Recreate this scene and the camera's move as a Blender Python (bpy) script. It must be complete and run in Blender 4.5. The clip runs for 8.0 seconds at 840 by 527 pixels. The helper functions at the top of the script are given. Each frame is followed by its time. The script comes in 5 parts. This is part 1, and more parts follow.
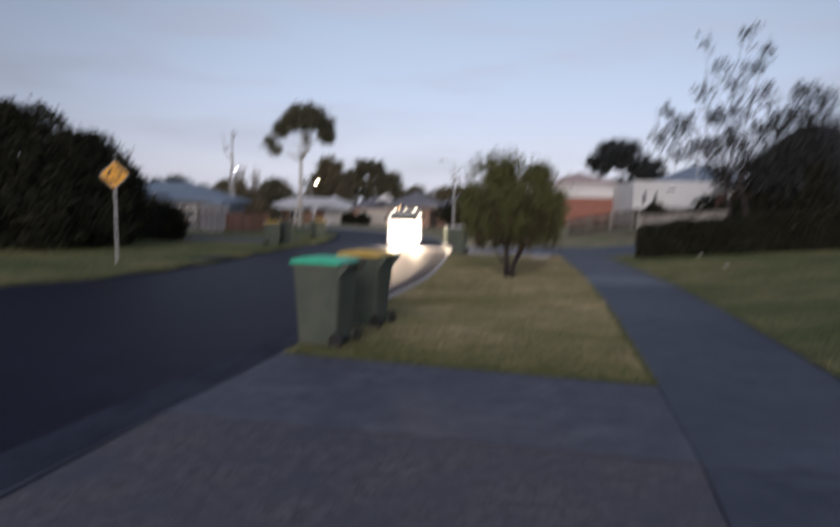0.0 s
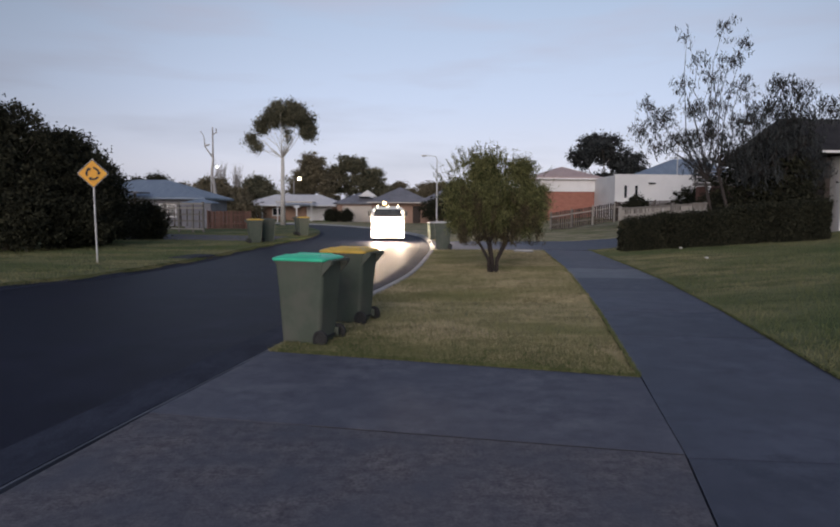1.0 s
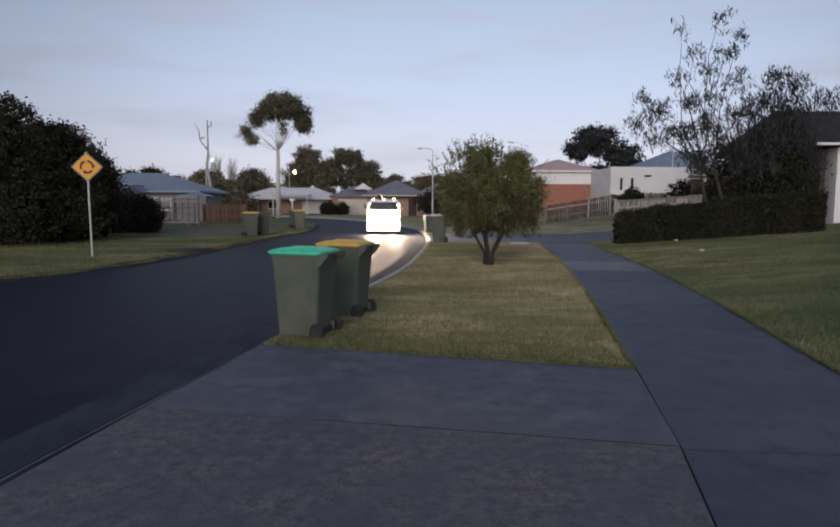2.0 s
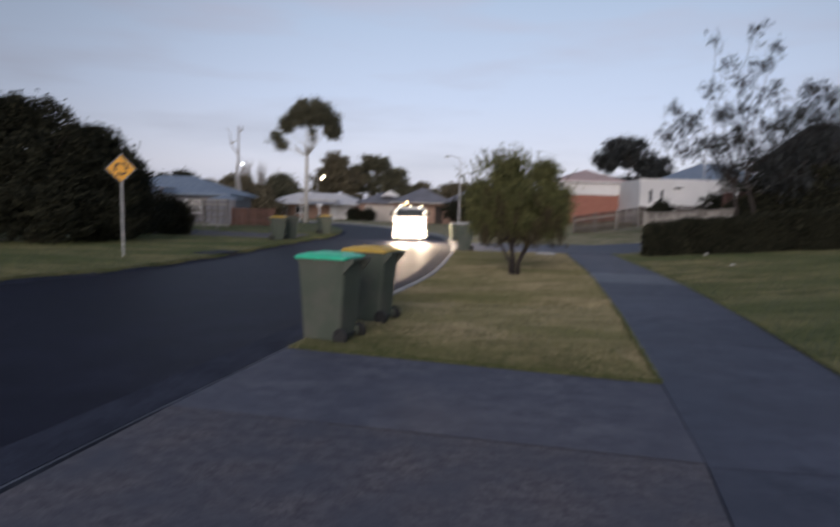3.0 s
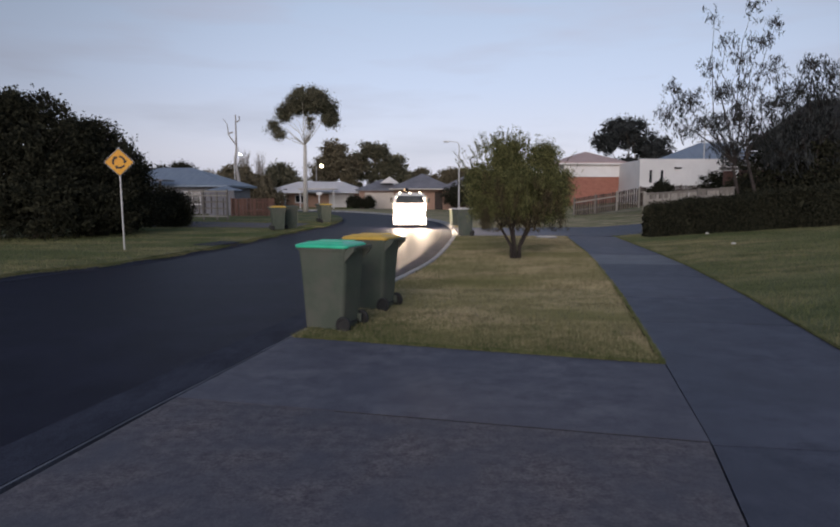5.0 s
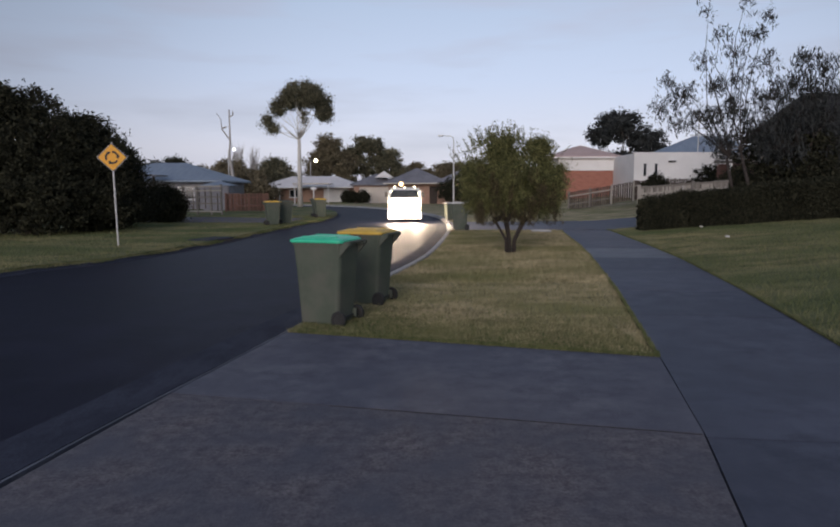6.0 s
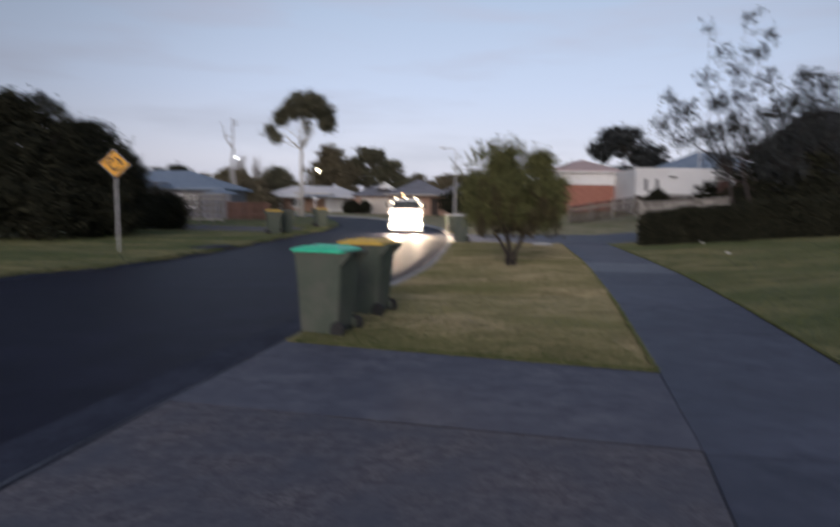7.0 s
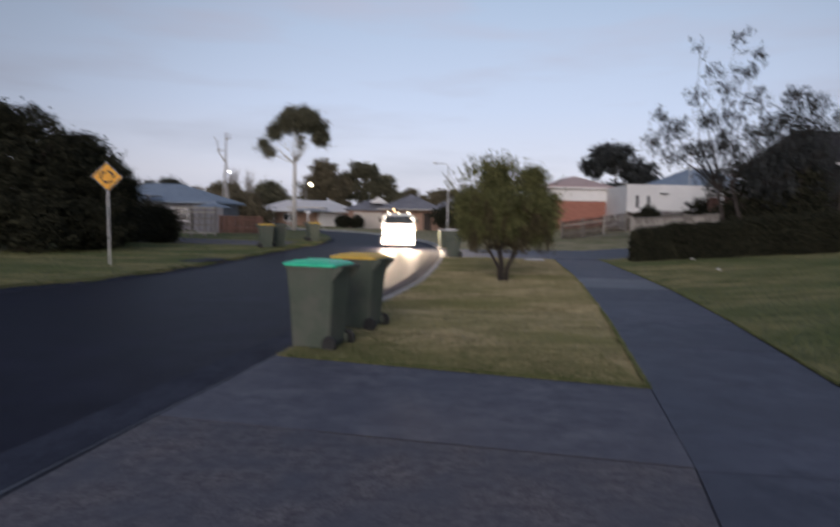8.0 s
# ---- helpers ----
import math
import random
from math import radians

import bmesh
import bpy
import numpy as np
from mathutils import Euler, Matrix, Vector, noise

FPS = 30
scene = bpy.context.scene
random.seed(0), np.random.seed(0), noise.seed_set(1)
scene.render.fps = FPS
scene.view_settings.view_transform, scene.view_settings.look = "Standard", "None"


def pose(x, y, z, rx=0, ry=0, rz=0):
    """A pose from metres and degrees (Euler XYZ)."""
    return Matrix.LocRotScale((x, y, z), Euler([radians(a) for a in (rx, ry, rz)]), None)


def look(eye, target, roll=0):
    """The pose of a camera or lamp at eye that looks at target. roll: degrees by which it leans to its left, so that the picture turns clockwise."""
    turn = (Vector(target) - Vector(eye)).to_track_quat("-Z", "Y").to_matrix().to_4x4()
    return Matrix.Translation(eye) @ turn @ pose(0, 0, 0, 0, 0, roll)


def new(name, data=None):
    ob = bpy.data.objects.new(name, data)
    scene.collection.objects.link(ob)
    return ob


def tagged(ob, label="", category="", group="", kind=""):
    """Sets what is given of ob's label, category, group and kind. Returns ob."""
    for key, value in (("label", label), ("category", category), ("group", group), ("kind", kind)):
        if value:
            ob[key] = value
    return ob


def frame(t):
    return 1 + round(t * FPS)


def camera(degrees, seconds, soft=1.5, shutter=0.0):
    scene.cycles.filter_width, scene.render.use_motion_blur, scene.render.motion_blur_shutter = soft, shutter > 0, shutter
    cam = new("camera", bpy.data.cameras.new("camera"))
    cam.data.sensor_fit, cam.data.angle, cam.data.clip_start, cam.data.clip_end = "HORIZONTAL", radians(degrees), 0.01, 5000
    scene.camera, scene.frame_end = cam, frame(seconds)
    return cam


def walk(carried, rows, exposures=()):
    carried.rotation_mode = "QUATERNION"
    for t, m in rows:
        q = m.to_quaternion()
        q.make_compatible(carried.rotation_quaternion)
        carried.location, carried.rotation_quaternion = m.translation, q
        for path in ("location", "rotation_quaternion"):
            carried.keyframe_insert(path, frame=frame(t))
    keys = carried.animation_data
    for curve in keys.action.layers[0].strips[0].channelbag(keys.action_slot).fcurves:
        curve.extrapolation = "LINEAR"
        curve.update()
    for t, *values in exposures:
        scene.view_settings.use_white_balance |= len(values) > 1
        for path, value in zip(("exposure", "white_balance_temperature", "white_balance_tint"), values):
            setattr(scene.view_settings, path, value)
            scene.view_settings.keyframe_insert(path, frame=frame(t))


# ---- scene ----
# ---- camera: held in the hand on a driveway, it only sways ----
EYE = (0.0, 0.0, 1.57)
cam = camera(66.0, 8.0, soft=2.0, shutter=0.9)
# seconds, yaw, pitch, roll
SWAY = [
    (0, -0.11, -4.44, -1.02), (0.033, -0.40, -3.96, -1.02), (0.1, -0.52, -4.45, -0.92), (0.2, -0.84, -4.30, -0.63), (0.3, -1.14, -4.39, -0.54),
    (0.4, -0.45, -4.48, -0.34), (0.467, -0.42, -4.80, -0.39), (0.5, -0.30, -4.92, -0.39), (0.533, -0.18, -5.04, -0.39), (0.6, -0.94, -4.77, -0.31),
    (0.7, -1.61, -4.21, -0.43), (0.8, -1.76, -4.67, -0.50), (0.9, -1.59, -4.91, -0.35), (1, -1.59, -4.80, -0.37), (1.1, -1.84, -4.89, -0.21),
    (1.2, -2.00, -4.69, 0.01), (2.3, -1.95, -5.59, -0.32), (2.4, -1.90, -5.51, -0.18), (2.467, -1.78, -5.18, -0.28), (2.5, -1.56, -5.05, -0.29),
    (2.533, -1.34, -4.93, -0.29), (2.6, -1.25, -4.85, -0.56), (2.7, -0.25, -4.69, -0.73), (2.8, 0.08, -4.73, -1.03), (2.9, 0.18, -4.74, -1.20),
    (2.967, 0.10, -4.56, -1.47), (3, 0.38, -4.80, -1.47), (3.033, 0.67, -5.02, -1.47), (3.1, 0.86, -5.24, -1.60), (3.2, 1.40, -5.45, -1.72),
    (3.3, 1.14, -5.61, -1.74), (3.4, 0.46, -4.97, -1.56), (3.467, 0.71, -5.21, -1.72), (3.5, 0.38, -4.79, -1.72), (3.533, 0.05, -4.36, -1.72),
    (3.6, 0.16, -4.77, -1.58), (3.7, 0.20, -4.87, -1.52), (3.8, 0.22, -5.40, -1.46), (3.9, 0.32, -5.56, -1.46), (3.967, 0.53, -5.91, -1.23),
    (4, 0.43, -5.79, -1.23), (4.033, 0.34, -5.67, -1.23), (4.1, 0.40, -5.84, -1.07), (4.2, 0.32, -5.66, -0.82), (4.3, -0.17, -5.41, -0.63),
    (4.4, -0.29, -5.32, -0.52), (4.467, -0.38, -5.49, -0.38), (4.5, -0.26, -5.40, -0.38), (4.533, -0.15, -5.30, -0.38), (4.6, -0.17, -5.40, -0.17),
    (4.7, 0.44, -5.77, -0.02), (5.8, -0.28, -6.29, 0.03), (5.9, -0.28, -6.47, 0.13), (6, -0.11, -6.50, 0.16), (6.1, -0.30, -6.65, 0.18),
    (6.2, -0.28, -6.65, 0.06), (6.3, -0.15, -6.44, 0.02), (6.4, -0.14, -6.44, -0.10), (6.5, 0.03, -6.22, -0.19), (6.6, -0.01, -6.33, -0.15),
    (6.7, 0.06, -6.27, -0.36), (6.8, 0.13, -6.12, -0.43), (6.9, 0.13, -5.57, -0.77), (6.967, -0.32, -5.70, -0.79), (7, 0.01, -5.50, -0.78),
    (7.033, 0.34, -5.29, -0.79), (7.1, -0.22, -5.49, -0.70), (7.2, -1.69, -5.84, -0.95), (7.3, -1.40, -6.01, -1.03), (7.4, -1.28, -6.06, -1.11),
    (7.5, -1.26, -6.02, -1.28), (7.6, -1.60, -5.85, -1.24), (7.7, -1.53, -5.22, -1.11), (7.8, -1.56, -4.60, -1.24), (7.9, -0.71, -4.32, -1.25),
    (7.967, -0.86, -4.32, -1.15), (8, -0.64, -4.18, -1.16),
]
walk(cam, [(t, pose(*EYE, 90 + p, r, w)) for t, w, p, r in SWAY])

# ---- world: a dusk sky, and the last of the daylight ----
scene.view_settings.exposure = 0.0
world = bpy.data.worlds.new("dusk_sky")
scene.world = world
world.use_nodes = True
wn, wl = world.node_tree.nodes, world.node_tree.links
wn.clear()
w_out = wn.new("ShaderNodeOutputWorld")
w_bg = wn.new("ShaderNodeBackground")
w_sky = wn.new("ShaderNodeTexSky")
w_sky.sky_type = "NISHITA"
w_sky.sun_disc = False
w_sky.sun_elevation, w_sky.sun_rotation = radians(13), radians(190)
w_geo = wn.new("ShaderNodeTexCoord")
w_sep = wn.new("ShaderNodeSeparateXYZ")
wl.new(w_geo.outputs["Generated"], w_sep.inputs[0])
w_ramp = wn.new("ShaderNodeValToRGB")
stops = [(0.0, (0.54, 0.55, 0.69)), (0.06, (0.64, 0.645, 0.78)), (0.16, (0.54, 0.61, 0.80)),
         (0.38, (0.36, 0.47, 0.64)), (0.75, (0.205, 0.262, 0.42)), (1.0, (0.175, 0.228, 0.38))]
ramp = w_ramp.color_ramp
while len(ramp.elements) < len(stops):
    ramp.elements.new(0.5)
for el, (at, col) in zip(ramp.elements, stops):
    el.position, el.color = at, (*col, 1)
wl.new(w_sep.outputs["Z"], w_ramp.inputs[0])
# thin cloud, stretched along the horizon
w_map = wn.new("ShaderNodeMapping")
w_map.inputs["Scale"].default_value = (1.6, 1.6, 9.0)
wl.new(w_geo.outputs["Generated"], w_map.inputs[0])
w_noise = wn.new("ShaderNodeTexNoise")
w_noise.inputs["Scale"].default_value, w_noise.inputs["Detail"].default_value = 2.2, 4.0
wl.new(w_map.outputs[0], w_noise.inputs[0])
w_cl = wn.new("ShaderNodeMapRange")
w_cl.inputs["From Min"].default_value, w_cl.inputs["From Max"].default_value = 0.48, 0.72
w_cl.inputs["To Max"].default_value = 0.80
wl.new(w_noise.outputs[0], w_cl.inputs[0])
w_mix = wn.new("ShaderNodeMixRGB")
w_mix.inputs[2].default_value = (0.47, 0.49, 0.62, 1)
wl.new(w_cl.outputs[0], w_mix.inputs[0])
wl.new(w_ramp.outputs[0], w_mix.inputs[1])
w_add = wn.new("ShaderNodeMixRGB")
w_add.blend_type = "ADD"
w_add.inputs[0].default_value = 0.015
wl.new(w_mix.outputs[0], w_add.inputs[1])
wl.new(w_sky.outputs[0], w_add.inputs[2])
# the sky is brightest ahead, over the bend of the road
w_side = wn.new("ShaderNodeMapRange")
w_side.interpolation_type = "SMOOTHSTEP"
w_side.inputs["From Min"].default_value, w_side.inputs["From Max"].default_value = 0.72, 0.995
w_side.inputs["To Min"].default_value, w_side.inputs["To Max"].default_value = 0.62, 1.0
w_dot = wn.new("ShaderNodeVectorMath")
w_dot.operation = "DOT_PRODUCT"
w_dot.inputs[1].default_value = (0.13, 0.99, 0.0)
wl.new(w_geo.outputs["Generated"], w_dot.inputs[0])
wl.new(w_dot.outputs["Value"], w_side.inputs[0])
w_mul = wn.new("ShaderNodeMixRGB")
w_mul.blend_type = "MULTIPLY"
w_mul.inputs[0].default_value = 1.0
wl.new(w_add.outputs[0], w_mul.inputs[1])
wl.new(w_side.outputs[0], w_mul.inputs[2])
wl.new(w_mul.outputs[0], w_bg.inputs[0])
w_bg.inputs[1].default_value = 1.0
wl.new(w_bg.outputs[0], w_out.inputs[0])

sun = new("sun", bpy.data.lights.new("sun", "SUN"))
sun.data.energy, sun.data.angle, sun.data.color = 1.85, radians(35), (1.0, 0.89, 0.87)
sun.matrix_world = look((-12, -60, 13), (0, 0, 0))

# ---- the headlamps of the vehicle, fills added for their glare, and the street lamps ----
CAR_AT = (-0.74, 35.2)


def lamp(name, kind, at, target, energy, color, size=0.1, cone=60, blend=0.6):
    ob = new(name, bpy.data.lights.new(name, kind))
    ob.data.energy, ob.data.color, ob.data.shadow_soft_size = energy, color, size
    if kind == "SPOT":
        ob.data.spot_size, ob.data.spot_blend = radians(cone), blend
    ob.matrix_world = look(at, target)
    return ob


WARM = (1.0, 0.76, 0.55)
for side in (-0.55, 0.55):
    x, y = CAR_AT[0] + side, CAR_AT[1] - 1.62
    lamp("headlamp_beam", "SPOT", (x, y, 0.66), (x + 6.4, y - 15, -0.1), 2700, WARM, 0.1, 54, 1.0)
    # added low fill that brightens the road in front of the bumper
    lamp("road_fill_beam", "SPOT", (x, y - 0.08, 0.32), (x, y - 3.2, -0.1), 160, WARM, 0.06, 140, 1.0)
    # headlamp spill, floated ahead of the cab to whiten its front like glare
    lamp("spill_glare_fill", "POINT", (x, y - 0.26, 0.66), (x, y - 5, 0.7), 330, WARM, 0.10)

# ---- materials ----


def material(name, low, high, rough=0.8, scale=4.0, fine=60.0, bump=0.3, metal=0.0, fine_mix=0.5, spec=0.5,
             random_amount=0.0, island=0.0, stretch=(1, 1, 1), third=None, third_scale=0.5, transmission=0.0, third_soft=0.08):
    """Colour from low to high by two scales of noise; third: large stains of another colour."""
    m = bpy.data.materials.new(name)
    m.use_nodes = True
    n, l = m.node_tree.nodes, m.node_tree.links
    b = n["Principled BSDF"]
    b.inputs["Roughness"].default_value, b.inputs["Metallic"].default_value = rough, metal
    b.inputs["Specular IOR Level"].default_value = spec
    tc = n.new("ShaderNodeTexCoord")
    mp = n.new("ShaderNodeMapping")
    mp.inputs["Scale"].default_value = stretch
    l.new(tc.outputs["Object"], mp.inputs[0])
    a, f = n.new("ShaderNodeTexNoise"), n.new("ShaderNodeTexNoise")
    for tex, sc, det in ((a, scale, 8.0), (f, fine, 4.0)):
        tex.inputs["Scale"].default_value, tex.inputs["Detail"].default_value = sc, det
        tex.inputs["Roughness"].default_value = 0.66
        l.new(mp.outputs[0], tex.inputs[0])
    mix = n.new("ShaderNodeMath")
    mix.operation = "MULTIPLY_ADD"
    mix.inputs[1].default_value = fine_mix
    l.new(f.outputs[0], mix.inputs[0])
    scl = n.new("ShaderNodeMath")
    scl.operation = "MULTIPLY"
    scl.inputs[1].default_value = 1.0 - fine_mix
    l.new(a.outputs[0], scl.inputs[0])
    l.new(scl.outputs[0], mix.inputs[2])
    value = mix.outputs[0]
    if random_amount or island:
        src = n.new("ShaderNodeObjectInfo").outputs["Random"] if random_amount else n.new("ShaderNodeNewGeometry").outputs["Random Per Island"]
        amount = random_amount or island
        r = n.new("ShaderNodeMath")
        r.operation = "MULTIPLY_ADD"
        r.inputs[1].default_value = amount
        l.new(src, r.inputs[0])
        off = n.new("ShaderNodeMath")
        off.operation = "SUBTRACT"
        off.inputs[1].default_value = amount / 2
        l.new(value, off.inputs[0])
        l.new(off.outputs[0], r.inputs[2])
        value = r.outputs[0]
    rampn = n.new("ShaderNodeValToRGB")
    rampn.color_ramp.elements[0].position, rampn.color_ramp.elements[1].position = 0.40, 0.60
    rampn.color_ramp.elements[0].color, rampn.color_ramp.elements[1].color = (*low, 1), (*high, 1)
    l.new(value, rampn.inputs[0])
    color = rampn.outputs[0]
    if third:
        big = n.new("ShaderNodeTexNoise")
        big.inputs["Scale"].default_value, big.inputs["Detail"].default_value = third_scale, 4.0
        l.new(mp.outputs[0], big.inputs[0])
        mr = n.new("ShaderNodeMapRange")
        mr.inputs["From Min"].default_value, mr.inputs["From Max"].default_value = 0.54 - third_soft, 0.54 + third_soft
        l.new(big.outputs[0], mr.inputs[0])
        mx = n.new("ShaderNodeMixRGB")
        mx.inputs[2].default_value = (*third, 1)
        l.new(mr.outputs[0], mx.inputs[0])
        l.new(color, mx.inputs[1])
        color = mx.outputs[0]
    l.new(color, b.inputs["Base Color"])
    if bump:
        bp = n.new("ShaderNodeBump")
        bp.inputs["Strength"].default_value, bp.inputs["Distance"].default_value = bump, 0.01
        l.new(f.outputs[0], bp.inputs["Height"])
        l.new(bp.outputs[0], b.inputs["Normal"])
    if transmission:
        b.inputs["Transmission Weight"].default_value = transmission
    return m


def glow(name, color, strength):
    m = bpy.data.materials.new(name)
    m.use_nodes = True
    b = m.node_tree.nodes["Principled BSDF"]
    b.inputs["Base Color"].default_value = (*color, 1)
    b.inputs["Emission Color"].default_value = (*color, 1)
    b.inputs["Emission Strength"].default_value = strength
    return m


def g3(v, k=(1, 1, 1)):
    return (v * k[0], v * k[1], v * k[2])


M_ASPHALT = material("asphalt", (0.0065, 0.0065, 0.016), (0.019, 0.0187, 0.036), 0.56, 1.4, 110, 0.3, third=(0.011, 0.0112, 0.022), third_scale=0.25, spec=0.075)
M_CONCRETE = material("path_concrete", (0.032, 0.035, 0.056), (0.084, 0.088, 0.122), 0.60, 3.0, 70, 0.3, random_amount=0.14, fine_mix=0.3, third=(0.047, 0.050, 0.073), third_scale=0.9, spec=0.34, third_soft=0.2)
# path concrete made paler, for a patch of glare on one slab
M_GLARE_SLAB = material("glare_concrete", (0.075, 0.080, 0.098), (0.120, 0.124, 0.142), 0.55, 1.6, 90, 0.3, fine_mix=0.3, spec=0.4)
M_GUTTER = material("gutter_concrete", (0.030, 0.033, 0.048), (0.066, 0.070, 0.094), 0.8, 2.5, 60, 0.4, fine_mix=0.4, third=(0.040, 0.044, 0.060), third_scale=0.9, spec=0.05, stretch=(1.5, 0.7, 1), third_soft=0.2)
M_LAYBACK = material("layback_concrete", (0.060, 0.065, 0.086), (0.180, 0.190, 0.225), 0.65, 1.3, 60, 0.3, fine_mix=0.3, third=(0.070, 0.075, 0.096), third_scale=0.6, spec=0.25)
M_AGGREGATE = material("driveway_concrete", (0.070, 0.063, 0.072), (0.185, 0.165, 0.172), 0.85, 11.0, 48, 0.6, fine_mix=0.42, third=(0.088, 0.091, 0.112), third_scale=2.2, spec=0.22, third_soft=0.22)
M_STRIP = material("crossover_concrete", (0.070, 0.070, 0.092), (0.150, 0.146, 0.168), 0.72, 4.0, 60, 0.35, fine_mix=0.3, third=(0.084, 0.085, 0.110), third_scale=1.3, spec=0.3, third_soft=0.22)
M_KERB = material("kerb_concrete", (0.20, 0.198, 0.195), (0.46, 0.45, 0.43), 0.9, 2.0, 80, 0.5, spec=0.3)
M_STRIP_TURF = material("dry_turf", (0.155, 0.143, 0.078), (0.55, 0.45, 0.285), 0.95, 1.7, 22, 0.9, fine_mix=0.38, third=(0.180, 0.182, 0.084), third_scale=0.5, spec=0.1, stretch=(0.65, 1.35, 1), third_soft=0.15)
M_STRIP_BLADE = material("dry_blade", (0.165, 0.152, 0.082), (0.60, 0.495, 0.31), 0.9, 1.7, 14, 0.0, fine_mix=0.38, island=0.22, third=(0.198, 0.200, 0.090), third_scale=0.5, spec=0.15, stretch=(0.65, 1.35, 1), third_soft=0.15)
M_SOIL = material("soil", (0.05, 0.045, 0.03), (0.10, 0.09, 0.055), 0.95, 0.7, 12, 0.5, third=(0.055, 0.07, 0.03), third_scale=0.05, spec=0.1)
M_TURF = material("turf", (0.0773, 0.0910, 0.0388), (0.2705, 0.2377, 0.1211), 0.95, 1.2, 40, 0.9, fine_mix=0.35, third=(0.0773, 0.1054, 0.0426), third_scale=0.3, spec=0.1, stretch=(0.7, 1.3, 1), third_soft=0.12)
M_BLADE = material("grass_blade", (0.0821, 0.1013, 0.0407), (0.2995, 0.2635, 0.1357), 0.9, 1.2, 12, 0.0, fine_mix=0.35, island=0.15, third=(0.0851, 0.1157, 0.0465), third_scale=0.3, spec=0.15, stretch=(0.7, 1.3, 1), third_soft=0.12)
M_BIN = material("bin_plastic", (0.060, 0.075, 0.056), (0.088, 0.104, 0.078), 0.62, 3.0, 150, 0.12, third=(0.095, 0.100, 0.080), third_scale=2.2, spec=0.35)
M_LID_GREEN = material("lid_green", (0.03, 0.48, 0.26), (0.05, 0.62, 0.36), 0.38, 3.0, 90, 0.08, spec=0.5)
M_LID_YELLOW = material("lid_yellow", (0.55, 0.35, 0.05), (0.66, 0.43, 0.08), 0.5, 3.0, 90, 0.08, spec=0.4)
M_RUBBER = material("rubber", g3(0.012), g3(0.03), 0.85, 8, 90, 0.3)
M_STEEL = material("galvanised_steel", g3(0.42), g3(0.6), 0.5, 6, 60, 0.1, metal=0.7)
M_SIGN_YELLOW = material("sign_yellow", (0.70, 0.31, 0.010), (0.80, 0.38, 0.02), 0.5, 3, 30, 0.0)
M_BLACK = material("black_paint", g3(0.008), g3(0.02), 0.6, 5, 60, 0.1)
M_ALU = material("sign_back", g3(0.35), g3(0.5), 0.5, 5, 60, 0.1, metal=0.6)
M_WHITE = material("white_paint", (0.68, 0.67, 0.66), (0.80, 0.79, 0.78), 0.6, 0.8, 20, 0.1, third=(0.66, 0.65, 0.64), third_scale=0.4)
M_CREAM = material("cream_render", (0.55, 0.50, 0.44), (0.66, 0.60, 0.53), 0.85, 0.8, 30, 0.2)
M_ROOF_WHITE = material("pale_roof", (0.64, 0.60, 0.58), (0.76, 0.72, 0.69), 0.7, 0.6, 14, 0.3, stretch=(6, 1, 1))
M_ROOF_BLUE = material("blue_grey_roof", (0.16, 0.20, 0.26), (0.22, 0.27, 0.33), 0.6, 0.6, 12, 0.3, stretch=(6, 1, 1))
M_ROOF_SLATE = material("dark_tile_roof", (0.140, 0.140, 0.158), (0.230, 0.226, 0.245), 0.8, 0.8, 10, 0.6)
M_ROOF_DARK = material("black_brown_tile_roof", (0.022, 0.020, 0.020), (0.050, 0.046, 0.046), 0.9, 0.8, 10, 0.5, spec=0.1)
M_ROOF_PINK = material("terracotta_tile_roof", (0.42, 0.31, 0.28), (0.52, 0.39, 0.36), 0.8, 0.8, 10, 0.5)
M_BRICK = material("red_brick", (0.27, 0.110, 0.080), (0.38, 0.170, 0.125), 0.9, 2.0, 22, 0.5, stretch=(1, 1, 3))
M_BRICK_PALE = material("tan_brick", (0.30, 0.19, 0.14), (0.40, 0.26, 0.20), 0.9, 2.0, 22, 0.5, stretch=(1, 1, 3))
M_BRICK_DARK = material("brown_brick", (0.10, 0.05, 0.038), (0.16, 0.08, 0.06), 0.9, 2.0, 22, 0.5, stretch=(1, 1, 3))
M_TIMBER = material("weathered_timber", (0.16, 0.145, 0.13), (0.30, 0.28, 0.25), 0.9, 3.0, 40, 0.5, random_amount=0.5, stretch=(6, 6, 0.8))
M_TIMBER_DARK = material("dark_timber", (0.045, 0.035, 0.03), (0.09, 0.07, 0.06), 0.9, 3.0, 40, 0.5, random_amount=0.4, stretch=(6, 6, 0.8))
M_TIMBER_RED = material("reddish_paling", (0.090, 0.050, 0.038), (0.165, 0.090, 0.068), 0.9, 3.0, 40, 0.5, random_amount=0.5, stretch=(6, 6, 0.8))
M_BARK = material("brown_bark", (0.06, 0.045, 0.035), (0.13, 0.10, 0.08), 0.95, 5, 40, 0.9, stretch=(3, 3, 0.7))
M_EDGE_SOIL = material("edge_soil", (0.018, 0.016, 0.012), (0.055, 0.050, 0.032), 0.95, 4.0, 60, 0.8, spec=0.05)
M_LEAF_DRY = material("dry_brown_leaf", (0.040, 0.032, 0.018), (0.10, 0.080, 0.045), 0.85, 1.5, 8, 0.0, island=0.5, spec=0.1)
M_BARK_DARK = material("dark_bark", (0.022, 0.017, 0.015), (0.055, 0.044, 0.038), 0.95, 5, 40, 0.9, stretch=(3, 3, 0.7))
M_EDGE_BLADE = material("green_blade", (0.080, 0.100, 0.042), (0.195, 0.200, 0.090), 0.9, 2.2, 12, 0.0, island=0.2, spec=0.15)
